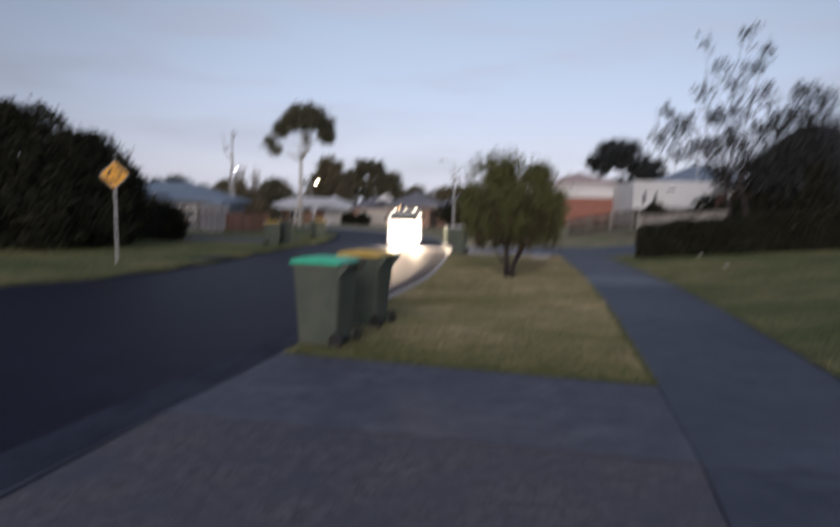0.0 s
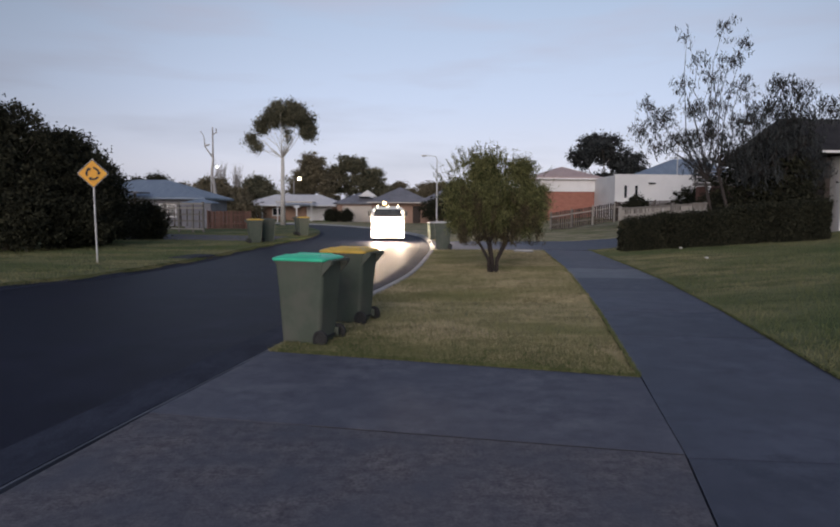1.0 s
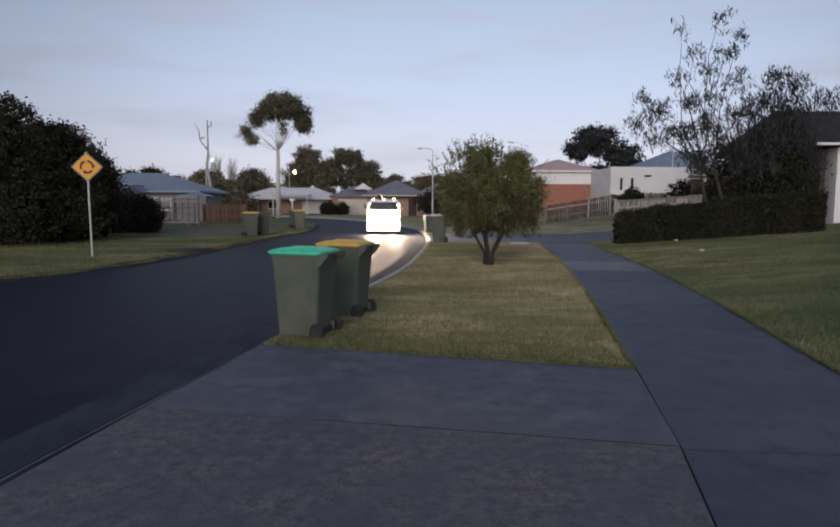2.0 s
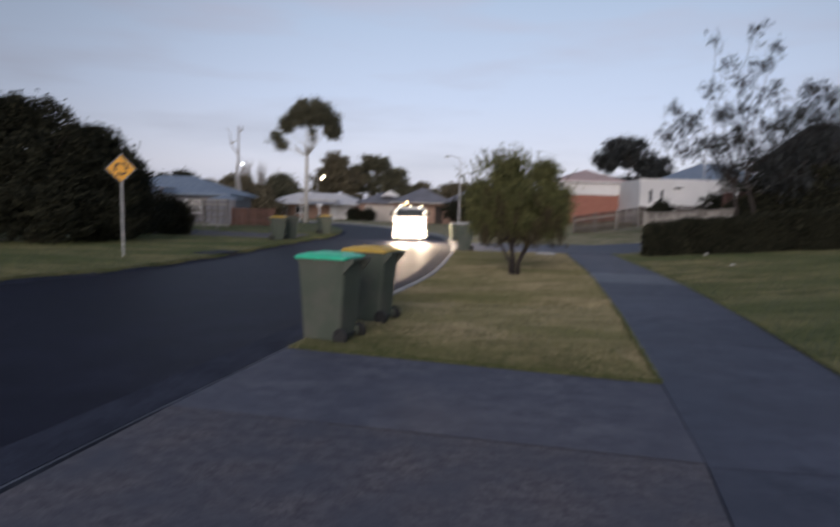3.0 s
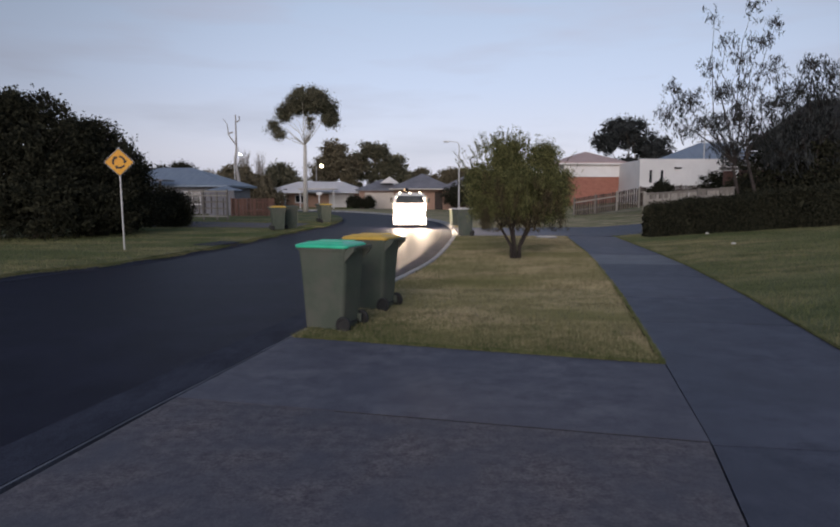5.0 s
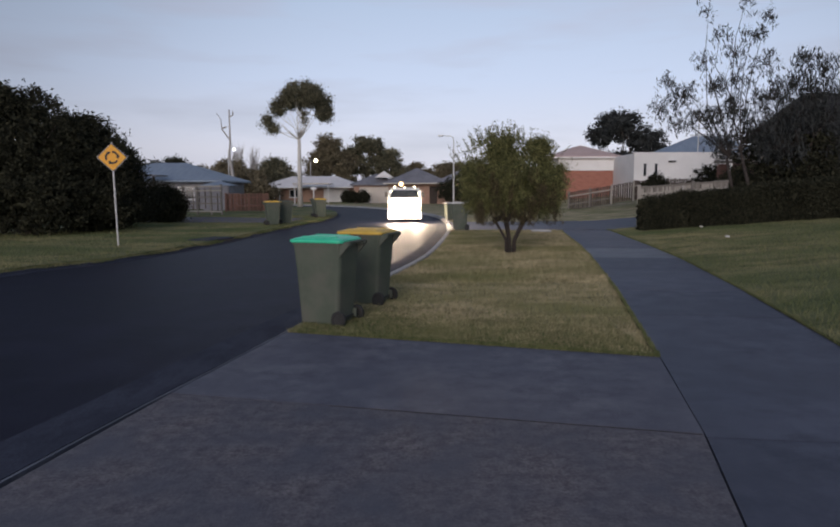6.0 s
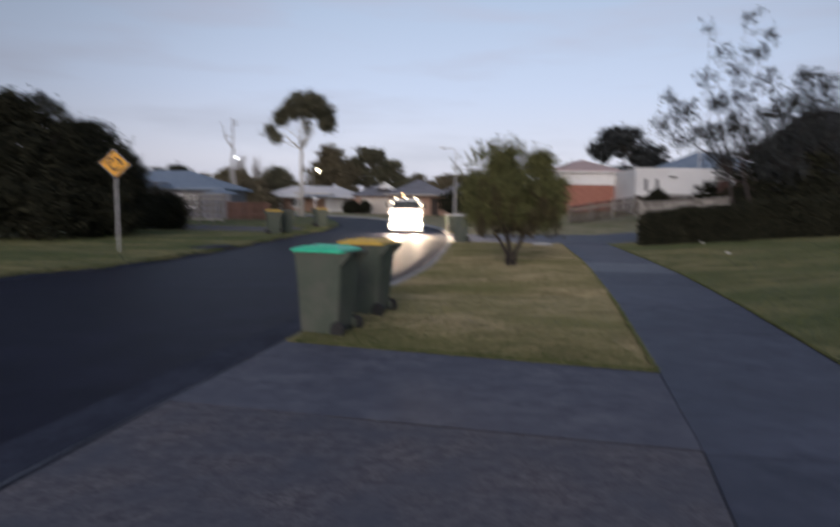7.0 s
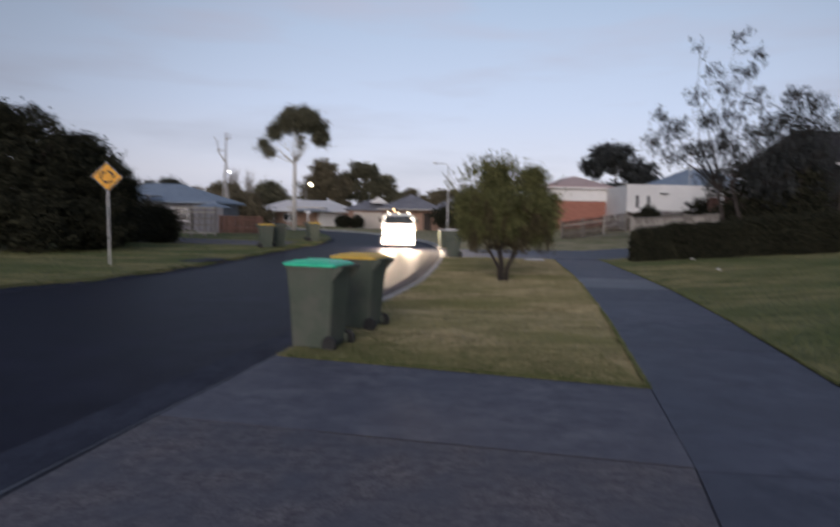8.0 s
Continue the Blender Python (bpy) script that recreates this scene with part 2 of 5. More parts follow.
M_BARK_PALE = material("pale_gum_bark", (0.38, 0.35, 0.31), (0.62, 0.59, 0.54), 0.85, 2, 20, 0.4, stretch=(2, 2, 0.5))
M_BARK_GREY = material("grey_deadwood", (0.28, 0.26, 0.25), (0.46, 0.44, 0.42), 0.9, 2, 25, 0.5, stretch=(3, 3, 0.5))
M_LEAF_BUSH = material("needle_leaf", (0.044, 0.054, 0.018), (0.195, 0.188, 0.078), 0.75, 1.2, 8, 0.0, island=0.55, spec=0.2)
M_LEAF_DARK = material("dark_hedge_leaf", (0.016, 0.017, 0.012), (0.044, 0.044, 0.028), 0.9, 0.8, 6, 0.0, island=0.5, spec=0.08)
M_LEAF_GUM = material("gum_leaf", (0.060, 0.062, 0.040), (0.150, 0.138, 0.088), 0.7, 0.5, 5, 0.0, island=0.5, spec=0.2)
M_LEAF_GREY = material("grey_gum_leaf", (0.016, 0.019, 0.019), (0.052, 0.056, 0.056), 0.65, 0.8, 5, 0.0, island=0.6, spec=0.25)
M_LEAF_OLIVE = material("olive_leaf", (0.090, 0.078, 0.050), (0.175, 0.148, 0.096), 0.8, 0.3, 4, 0.0, island=0.5, spec=0.15)
M_GLASS = material("window_glass", (0.015, 0.018, 0.022), (0.03, 0.035, 0.04), 0.08, 1, 5, 0.0, spec=0.6)
M_GLARE_WHITE = material("glare_white_paint", (0.62, 0.62, 0.62), (0.7, 0.7, 0.7), 0.35, 3, 30, 0.0)
M_LAMP_HEAD = glow("headlamp_glow", (1.0, 0.93, 0.80), 60.0)
M_LAMP_MARK = glow("marker_glow", (1.0, 0.86, 0.62), 9.0)
M_LAMP_AMBER = glow("beacon_glow", (1.0, 0.62, 0.30), 7.0)
M_LAMP_STREET = glow("street_lamp_glow", (1.0, 0.85, 0.58), 14.0)
M_LAMP_COOL = glow("cool_street_lamp_glow", (0.95, 0.97, 1.0), 9.0)
M_STONE = material("pale_stone", (0.5, 0.48, 0.45), (0.65, 0.63, 0.6), 0.9, 8, 60, 0.4)

# ---- building helpers ----


def thing(name, m, label, category, group="", kind=""):
    ob = new(name)
    ob.empty_display_size = 0.1
    ob.matrix_basis = m
    return tagged(ob, label, category, group, kind)


def mesh_of(name, bm):
    me = bpy.data.meshes.new(name)
    bm.normal_update()
    bm.to_mesh(me)
    bm.free()
    return me


def part(name, bm, mat, parent=None, label="", m=None, kind="", smooth=False):
    me = bm if isinstance(bm, bpy.types.Mesh) else mesh_of(name, bm)
    if not me.materials:
        me.materials.append(mat)
    if smooth:
        me.polygons.foreach_set("use_smooth", [True] * len(me.polygons))
    ob = new(name, me)
    if parent:
        ob.parent = parent
    if m is not None:
        ob.matrix_basis = m
    return tagged(ob, label, "", "", kind)


def setting(name, bm, mat, label, category, kind="structure"):
    me = bm if isinstance(bm, bpy.types.Mesh) else mesh_of(name, bm)
    me.materials.append(mat)
    return tagged(new(name, me), label, category, "", kind)


def np_mesh(name, verts, faces):
    me = bpy.data.meshes.new(name)
    me.from_pydata(verts.tolist(), [], faces.tolist())
    return me


def box(size, at=(0, 0, 0), bevel=0.0, bm=None, turn=None, taper=1.0):
    """A box with its centre at `at`; taper scales its top."""
    own = bmesh.new()
    made = bmesh.ops.create_cube(own, size=1.0)["verts"]
    for v in made:
        k = taper if v.co.z > 0 else 1.0
        v.co = Vector((v.co.x * size[0] * k, v.co.y * size[1] * k, v.co.z * size[2]))
    if bevel:
        bmesh.ops.bevel(own, geom=own.edges[:], offset=bevel, segments=2, affect="EDGES", profile=0.5)
    mm = Matrix.Translation(at) @ (turn.to_4x4() if turn else Matrix())
    bmesh.ops.transform(own, matrix=mm, verts=own.verts[:])
    return join(bm, own)


def join(bm, own):
    if bm is None:
        return own
    tmp = bpy.data.meshes.new("tmp")
    own.to_mesh(tmp)
    own.free()
    bm.from_mesh(tmp)
    bpy.data.meshes.remove(tmp)
    return bm


def tube(points, radii, seg=8, bm=None, caps=True):
    """A round, tapered bar along the points."""
    bm = bm or bmesh.new()
    pts = [Vector(p) for p in points]
    rings = []
    side = None
    for i, p in enumerate(pts):
        d = (pts[min(i + 1, len(pts) - 1)] - pts[max(i - 1, 0)]).normalized()
        if side is None:
            side = d.cross(Vector((0, 0, 1)) if abs(d.z) < 0.9 else Vector((1, 0, 0))).normalized()
        side = (side - d * side.dot(d)).normalized()
        up = d.cross(side)
        r = radii[i] if hasattr(radii, "__len__") else radii
        rings.append([bm.verts.new(p + side * (r * math.cos(a)) + up * (r * math.sin(a)))
                      for a in (2 * math.pi * k / seg for k in range(seg))])
    for a, b in zip(rings, rings[1:]):
        for k in range(seg):
            bm.faces.new((a[k], a[(k + 1) % seg], b[(k + 1) % seg], b[k]))
    if caps:
        bm.faces.new(rings[0][::-1])
        bm.faces.new(rings[-1])
    return bm


def spline(points, step=0.6):
    """A smooth line through a few control points."""
    pts = [np.array(p, float) for p in points]
    pts = [2 * pts[0] - pts[1]] + pts + [2 * pts[-1] - pts[-2]]
    out = []
    for a, b, c, d in zip(pts, pts[1:], pts[2:], pts[3:]):
        n = max(2, int(np.linalg.norm(c - b) / step))
        for k in range(n):
            t = k / n
            out.append(0.5 * (2 * b + (c - a) * t + (2 * a - 5 * b + 4 * c - d) * t ** 2 + (3 * b - a - 3 * c + d) * t ** 3))
    out.append(pts[-2])
    return out


def offset(line, by):
    """The line moved sideways, to its right for by > 0."""
    out = []
    for i, p in enumerate(line):
        d = line[min(i + 1, len(line) - 1)] - line[max(i - 1, 0)]
        d = d / (np.linalg.norm(d) + 1e-9)
        out.append(p + np.array([d[1], -d[0]]) * by)
    return out


def plate(outline, top, bottom, bm=None):
    """A flat slab with the given outline."""
    bm = bm or bmesh.new()
    up = [bm.verts.new((p[0], p[1], top)) for p in outline]
    lo = [bm.verts.new((p[0], p[1], bottom)) for p in outline]
    cap = bm.faces.new(up)
    n = len(up)
    for i in range(n):
        bm.faces.new((up[i], lo[i], lo[(i + 1) % n], up[(i + 1) % n]))
    cap.normal_update()
    if cap.normal.z < 0:
        bmesh.ops.reverse_faces(bm, faces=bm.faces[:])
    bmesh.ops.triangulate(bm, faces=[cap])
    return bm


def strip(left, right, z, bm=None):
    """A sheet between two lines with the same number of points."""
    bm = bm or bmesh.new()
    a = [bm.verts.new((p[0], p[1], z)) for p in left]
    b = [bm.verts.new((p[0], p[1], z)) for p in right]
    for i in range(len(a) - 1):
        bm.faces.new((a[i], b[i], b[i + 1], a[i + 1]))
    return bm


def sweep(line, profile, bm=None):
    """The profile (sideways, height) drawn along the line."""
    bm = bm or bmesh.new()
    rows = [[bm.verts.new((*q, z)) for q in offset(line, o)] for o, z in profile]
    for a, b in zip(rows, rows[1:]):
        for i in range(len(line) - 1):
            bm.faces.new((a[i], b[i], b[i + 1], a[i + 1]))
    for end in (0, -1):
        bm.faces.new([r[end] for r in rows])
    bmesh.ops.recalc_face_normals(bm, faces=bm.faces[:])
    return bm


# ---- ground, road, kerbs ----
setting("ground", plate([(-2500, -2500), (2500, -2500), (2500, 2500), (-2500, 2500)], -0.30, -0.6), M_SOIL,
        "dull green and brown ground reaching to the horizon", "ground")

KERB_R = spline([(-8.6, -40), (-5.2, -16), (-2.9, -0.5), (-2.27, 3.37), (-1.46, 7.25), (-0.49, 11.7), (0.25, 15.4), (0.84, 20.5),
                 (1.37, 27), (1.50, 35), (0.75, 42.4), (-2.0, 53), (-7.0, 64), (-16, 72.5), (-36, 79), (-90, 84)])
KERB_L = spline([(-17.8, -40), (-13.6, -16), (-10.6, 0), (-8.26, 12.7), (-7.26, 15.0), (-6.4, 19.6), (-5.95, 26), (-5.5, 31.5),
                 (-5.0, 36.5), (-5.5, 44), (-7.2, 52), (-10.0, 60), (-17, 67.5), (-36, 72.5), (-90, 76)])
ROAD_R, ROAD_L = offset(KERB_R, -0.63), offset(KERB_L, 0.16)


def resample(line, n):
    d = np.concatenate([[0], np.cumsum([np.linalg.norm(b - a) for a, b in zip(line, line[1:])])])
    at = np.linspace(0, d[-1], n)
    arr = np.array(line)
    return [np.array([np.interp(s, d, arr[:, 0]), np.interp(s, d, arr[:, 1])]) for s in at]


setting("road", strip(resample(ROAD_L, 260), resample(ROAD_R, 260), -0.10), M_ASPHALT,
        "dark grey asphalt road bending away between concrete kerbs", "road")

FULL = [(0.0, -0.2), (0.0, 0.025), (-0.02, 0.035), (-0.12, 0.03), (-0.16, 0.005), (-0.20, -0.085), (-0.24, -0.10), (-0.66, -0.092), (-0.66, -0.2)]
LAYBACK = [(0.0, -0.2), (0.0, -0.004), (-0.03, -0.02), (-0.10, -0.055), (-0.17, -0.085), (-0.21, -0.10), (-0.66, -0.092), (-0.66, -0.2)]


def stretch_of(line, y0, y1):
    arr = np.array(line)
    keep = [np.array([np.interp(y, arr[:, 1], arr[:, 0]), y]) for y in (y0, y1)]
    return [keep[0]] + [p for p in line if y0 + 0.02 < p[1] < y1 - 0.02] + [keep[1]]


# the kerb in cast lengths; low where driveways cross it
def kerb_run(line, spans, mirror, name, label):
    top = thing(name, Matrix(), label, "kerb", "", "structure")
    for y0, y1, low in spans:
        pts = stretch_of(line, y0, y1)
        prof = LAYBACK if low else FULL
        if mirror:
            prof = [(-o * 0.35, z * 0.4 - 0.05) for o, z in prof]
        if mirror:
            part("kerb_length", sweep(pts, prof), M_GUTTER, top)
            continue
        part("kerb_length", sweep(pts, prof[:-3] + [(prof[-3][0], -0.2)]), M_LAYBACK if low else M_KERB, top)
        part("gutter_length", sweep(pts, [(prof[-3][0], -0.2)] + prof[-3:]), M_GUTTER, top, "dark stained concrete gutter")
    return top


def spans_of(a, b, step, low):
    out, y = [], a
    while y < b - 0.1:
        out.append((y, min(b, y + step), low))
        y += step
    return out


kerb_run(KERB_R, [(-40, -3, False), (-3, 8.1, True)] + spans_of(8.1, 24.7, 2.372, False) + [(24.7, 31.8, True), (31.8, 79, False)], False,
         "kerb_right", "pale concrete kerb and gutter along the road")
kerb_run(KERB_L, [(-40, 24, False), (24, 35, True), (35, 74, False)], True, "kerb_left", "low dark concrete edge along the far side of the road")

PATH_L = [(-6.0, -40), (-0.5, -7), (1.075, 1.2), (1.835, 4.0), (2.27, 5.96), (3.14, 10.13), (4.09, 15.36), (4.57, 18.34), (5.60, 25.8), (6.6, 32), (8.0, 42)]
PATH_R = [(-4.2, -40), (1.6, -7), (3.2, 1.5), (3.65, 3.70), (4.12, 5.9), (5.0, 9.80), (5.95, 14.6), (6.45, 18.1), (7.45, 25.8), (8.4, 32), (9.8, 42)]


def at_y(line, y):
    return np.interp(y, [p[1] for p in line], [p[0] for p in line])


def smooth(a, b, v):
    t = min(1.0, max(0.0, (v - a) / (b - a)))
    return t * t * (3 - 2 * t)


def rise(x, y):
    """Height of the land on the house side of the footpath."""
    side = max(0.0, x - at_y(PATH_R, min(max(y, -40), 42)))
    return min(1.2, 0.075 * side) + smooth(3, 8, x) * 0.03 * min(30.0, max(0.0, y - 31))


def land(name, inner, outer, y0, y1, n, cols, mat, label, lift=0.0):
    """A strip of lawn between two edges given as functions of y, following the rise of the land."""
    bm = bmesh.new()
    rows = []
    for i in range(n + 1):
        y = y0 + (y1 - y0) * i / n
        a, b = inner(y), outer(y)
        row = [bm.verts.new((a, y, -0.25))]
        for k in range(cols + 1):
            x = a + (b - a) * (k / cols) ** 1.6
            row.append(bm.verts.new((x, y, rise(x, y) + lift + 0.012 * noise.noise((x * 0.7, y * 0.7, 0)))))
        rows.append(row)
    for a, b in zip(rows, rows[1:]):
        for k in range(len(a) - 1):
            bm.faces.new((a[k], a[k + 1], b[k + 1], b[k]))
    for row in (rows[0], rows[-1]):
        low = [bm.verts.new((v.co.x, v.co.y, -0.25)) for v in row[1:]]
        for k in range(len(low) - 1):
            bm.faces.new((row[k + 1], row[k + 2], low[k + 1], low[k]))
    bmesh.ops.recalc_face_normals(bm, faces=bm.faces[:])
    return setting(name, bm, mat, label, "lawn")


KERB_R_ARR, KERB_L_ARR = (np.array([p for p in k if p[1] < top]) for k, top in ((KERB_R, 43), (KERB_L, 76)))


def kerb_x(y):
    return np.interp(y, KERB_R_ARR[:, 1], KERB_R_ARR[:, 0])


def front_y(x):
    """The edge between driveway and nature strip."""
    return 7.08 - 0.303 * (x + 1.43)


# the nature strip between kerb and footpath, its front cut along the driveway
bm = bmesh.new()
rows = []
for i in range(61):
    row = []
    for k in range(25):
        f = k / 24
        y_far = 25.1
        xa = -1.43 + f * 3.70
        ya = front_y(xa)
        t = i / 60
        y = ya + (y_far - ya) * t
        x = kerb_x(y) + 0.004 + (at_y(PATH_L, y) - 0.01 - kerb_x(y)) * f
        row.append(bm.verts.new((x, y, -0.03 if i == 0 else -0.02 + 0.02 * noise.noise((x * 0.9, y * 0.9, 3)) - 0.012 * (f < 0.02 or f > 0.98))))
    rows.append(row)
for a, b in zip(rows, rows[1:]):
    for k in range(24):
        bm.faces.new((a[k], a[k + 1], b[k + 1], b[k]))
rim = rows[0] + [r[-1] for r in rows[1:]] + rows[-1][-2::-1] + [r[0] for r in rows[-2:0:-1]]
low = [bm.verts.new((v.co.x, v.co.y, -0.25)) for v in rim]
for i in range(len(rim)):
    j = (i + 1) % len(rim)
    bm.faces.new((rim[i], rim[j], low[j], low[i]))
bmesh.ops.recalc_face_normals(bm, faces=bm.faces[:])
setting("nature_strip", bm, M_STRIP_TURF, "patchy yellow-green mown grass strip between kerb and footpath", "lawn")

land("lawn_right", lambda y: at_y(PATH_R, y) + 0.01, lambda y: 75.0, -40, 25.9, 60, 40, M_TURF, "dim green lawn rising from the footpath to a hedge")
land("lawn_behind", lambda y: kerb_x(y) + 0.01, lambda y: at_y(PATH_L, y) - 0.01, -40, -3.0, 20, 6, M_TURF, "mown grass strip beside the driveway", 0.02)
land("lawn_far", lambda y: kerb_x(min(y, 42)) + 0.01 if y < 42 else float(np.interp(y, [p[1] for p in KERB_R], [p[0] for p in KERB_R])) + 0.01,
     lambda y: 75.0, 32.0, 77.0, 50, 40, M_STRIP_TURF, "dry grass in front of the houses")
left_edge = lambda y: np.interp(y, KERB_L_ARR[:, 1], KERB_L_ARR[:, 0]) - 0.01
bm = bmesh.new()
rows = []
for i in range(70):
    y = -40 + 112 * i / 69
    rows.append([bm.verts.new((left_edge(y) - (0 if k == 0 else 0.02 + 90 * ((k - 1) / 17) ** 2.2), y,
                               -0.25 if k == 0 else 0.02 + 0.02 * noise.noise((k * 0.5, y * 0.6, 1)))) for k in range(19)])
for a, b in zip(rows, rows[1:]):
    for k in range(18):
        bm.faces.new((a[k + 1], a[k], b[k], b[k + 1]))
setting("verge_left", bm, M_TURF, "mown green verge under dark shrubs", "lawn")
setting("field", plate([(-300, 88), (300, 79), (300, 400), (-300, 400)], 0.0, -0.4), M_TURF, "far grass round the houses", "ground")

# ---- footpath and driveways, slab by slab ----
path = thing("footpath", Matrix(), "grey-blue concrete footpath in long slabs", "footpath", "", "structure")
cuts = [-40, -20, -7, -2.2, 1.2, 3.95, 5.98, 8.0, 10.03, 12.5, 14.95, 17.4, 19.8, 22.3, 25.2]
GAP = 0.006
for a, b in zip(cuts, cuts[1:]):
    a, b = a + GAP, b - GAP
    sl = -0.16
    la, lb, ra, rb = at_y(PATH_L, a), at_y(PATH_L, b), at_y(PATH_R, a), at_y(PATH_R, b)
    bm = plate([(la + GAP, a), (ra - GAP, a + sl * 1.4), (rb - GAP, b + sl * 1.4), (lb + GAP, b)], 0.0 + 0.003 * math.sin(a * 7), -0.2)
    # one slab carries the glare patch in its colour
    part("slab", bm, M_GLARE_SLAB if 14 < a < 16 else M_CONCRETE, path, "concrete slab coloured paler for glare" if 14 < a < 16 else "")

drive = thing("driveway", Matrix(), "worn brownish concrete driveway with a smoother grey strip", "driveway", "", "structure")
JOINT = lambda x: 4.90 - 0.243 * (x + 1.81)
PX = lambda y: at_y(PATH_L, y) - GAP
part("slab", plate([(kerb_x(JOINT(-1.8)) + 0.028, JOINT(-1.8) + 0.013), (PX(4.05), JOINT(1.84) + 0.013), (PX(5.95), front_y(2.27) - 0.012), (kerb_x(7.05) + 0.028, front_y(-1.43) - 0.012)],
                   -0.001, -0.2), M_STRIP, drive, "smooth grey concrete strip")
part("slab", plate([(kerb_x(0.4) + 0.028, 0.45), (PX(-0.1), -0.1), (PX(1.2), 1.2), (PX(4.0), JOINT(1.84) - 0.013), (kerb_x(JOINT(-1.8)) + 0.028, JOINT(-1.8) - 0.013)], 0.0, -0.2), M_AGGREGATE, drive)
part("slab", plate([(kerb_x(-3) + GAP, -3.0), (PX(-3), -3.0), (PX(-0.12), -0.12), (kerb_x(0.4) + 0.028, 0.43)], 0.0, -0.2), M_AGGREGATE, drive)
part("joint_filler", plate([(kerb_x(4.9) + 0.03, JOINT(kerb_x(4.9)) - 0.013), (PX(4.0), JOINT(1.84) - 0.013), (PX(4.0), JOINT(1.84) + 0.013), (kerb_x(4.9) + 0.03, JOINT(kerb_x(4.9)) + 0.013)],
                           -0.005, -0.1), M_EDGE_SOIL, drive, "dark dirt in the joint")
far_drive = thing("far_driveway", Matrix(), "grey concrete driveway crossing the footpath", "driveway", "", "structure")
for x0, x1, y0, y1 in ((1.40, 5.5, 25.2, 31.7), (5.52, 8.6, 25.3, 31.8), (8.62, 13.5, 26.1, 31.8)):
    own = bmesh.new()
    grid = [[own.verts.new((x, y, rise(x, y) + 0.006)) for x in np.linspace(x0, x1, 6)] for y in np.linspace(y0, y1, 5)]
    for a, b in zip(grid, grid[1:]):
        for k in range(5):
            own.faces.new((a[k], a[k + 1], b[k + 1], b[k]))
    base = bmesh.ops.extrude_face_region(own, geom=own.faces[:])
    bmesh.ops.translate(own, vec=(0, 0, -0.2), verts=[v for v in base["geom"] if isinstance(v, bmesh.types.BMVert)])
    bmesh.ops.recalc_face_normals(own, faces=own.faces[:])
    part("slab", own, M_CONCRETE, far_drive)
left_drive = thing("left_driveway", Matrix(), "grey driveway across the verge beside bins", "driveway", "", "structure")
part("slab", plate([(-6.4, 30.6), (-6.2, 35.4), (-20, 39.5), (-20, 33)], 0.05, -0.2), M_AGGREGATE, left_drive)

# bare soil where the grass is cut back from the footpath
for name, line, side, z in (("soil_edge_right", PATH_R, 1, 0.016), ("soil_edge_left", PATH_L, -1, -0.006)):
    inner, outer = [], []
    for k in range(300):
        y = (4.2 if side > 0 else 6.05) + (25.0 - (4.2 if side > 0 else 6.05)) * k / 299
        x = at_y(line, y)
        inner.append((x + side * 0.004, y))
        outer.append((x + side * (0.040 + 0.035 * noise.noise((y * 2.7, side, 0))), y))
    setting(name, strip(inner, outer, z) if side > 0 else strip(outer, inner, z), M_EDGE_SOIL, "dark bare soil along the edge of the footpath", "soil")

# ---- plants ----
rng = np.random.default_rng(7)


def leaf_mesh(name, centres, length, width, droop=0.0, jitter=0.35, curl=0.0):
    """Leaves as folded diamonds of two triangles each, at the given places. droop: 0 any way, 1 hanging."""
    n = len(centres)
    d = rng.normal(size=(n, 3))
    d[:, 2] = d[:, 2] * (1 - droop) - droop * 2.2
    d /= np.linalg.norm(d, axis=1)[:, None]
    s = np.cross(d, rng.normal(size=(n, 3)))
    s /= np.linalg.norm(s, axis=1)[:, None] + 1e-9
    up = np.cross(d, s)
    ln = length * (1 + jitter * rng.normal(size=n)).clip(0.4, 1.9)[:, None]
    w = width * (ln / length)
    c = np.asarray(centres)
    v = np.stack([c - d * ln / 2, c + s * w / 2 + up * w * 0.2, c + d * ln / 2, c - s * w / 2 + up * w * 0.2], axis=1).reshape(-1, 3)
    i = np.arange(n)[:, None] * 4
    f = np.concatenate([i + [0, 1, 2], i + [0, 2, 3]])
    return np_mesh(name, v, f)


def in_ellipsoid(n, c, r, shell=0.55):
    d = rng.normal(size=(n, 3))
    d /= np.linalg.norm(d, axis=1)[:, None]
    k = (shell ** 3 + (1 - shell ** 3) * rng.random(n)) ** (1 / 3)
    return np.array(c) + d * np.array(r) * k[:, None]


def clumped(n, blobs, clumps, clump_r, shell=0.5):
    """Leaf places gathered in clumps, the clumps spread over ellipsoids (centre, radii, share)."""
    total = sum(b[2] for b in blobs)
    out = []
    for c, r, share in blobs:
        k = max(1, int(clumps * share / total))
        mid = in_ellipsoid(k, c, r, shell)
        size = clump_r * (0.6 + 0.8 * rng.random(k))
        each = int(n * share / total / k)
        for p, s in zip(mid, size):
            out.append(p + rng.normal(size=(each, 3)) * s * np.array([0.55, 0.55, 0.42]))
    return np.concatenate(out)


def limbs(base, fork, ends, r0, wobble=0.12, seg=7, bm=None):
    """Limbs that leave a fork and bend to their ends, thinning."""
    bm = bm or bmesh.new()
    fk = Vector(fork)
    for e in ends:
        e = Vector(e)
        span = (e - fk).length
        mid1 = fk.lerp(e, 0.33) + Vector((random.uniform(-1, 1), random.uniform(-1, 1), random.uniform(0, 1.2))) * span * wobble
        mid2 = fk.lerp(e, 0.68) + Vector((random.uniform(-1, 1), random.uniform(-1, 1), random.uniform(-0.2, 0.9))) * span * wobble
        tube([fk, mid1, mid2, e], [r0, r0 * 0.7, r0 * 0.45, r0 * 0.12], seg, bm)
    return bm


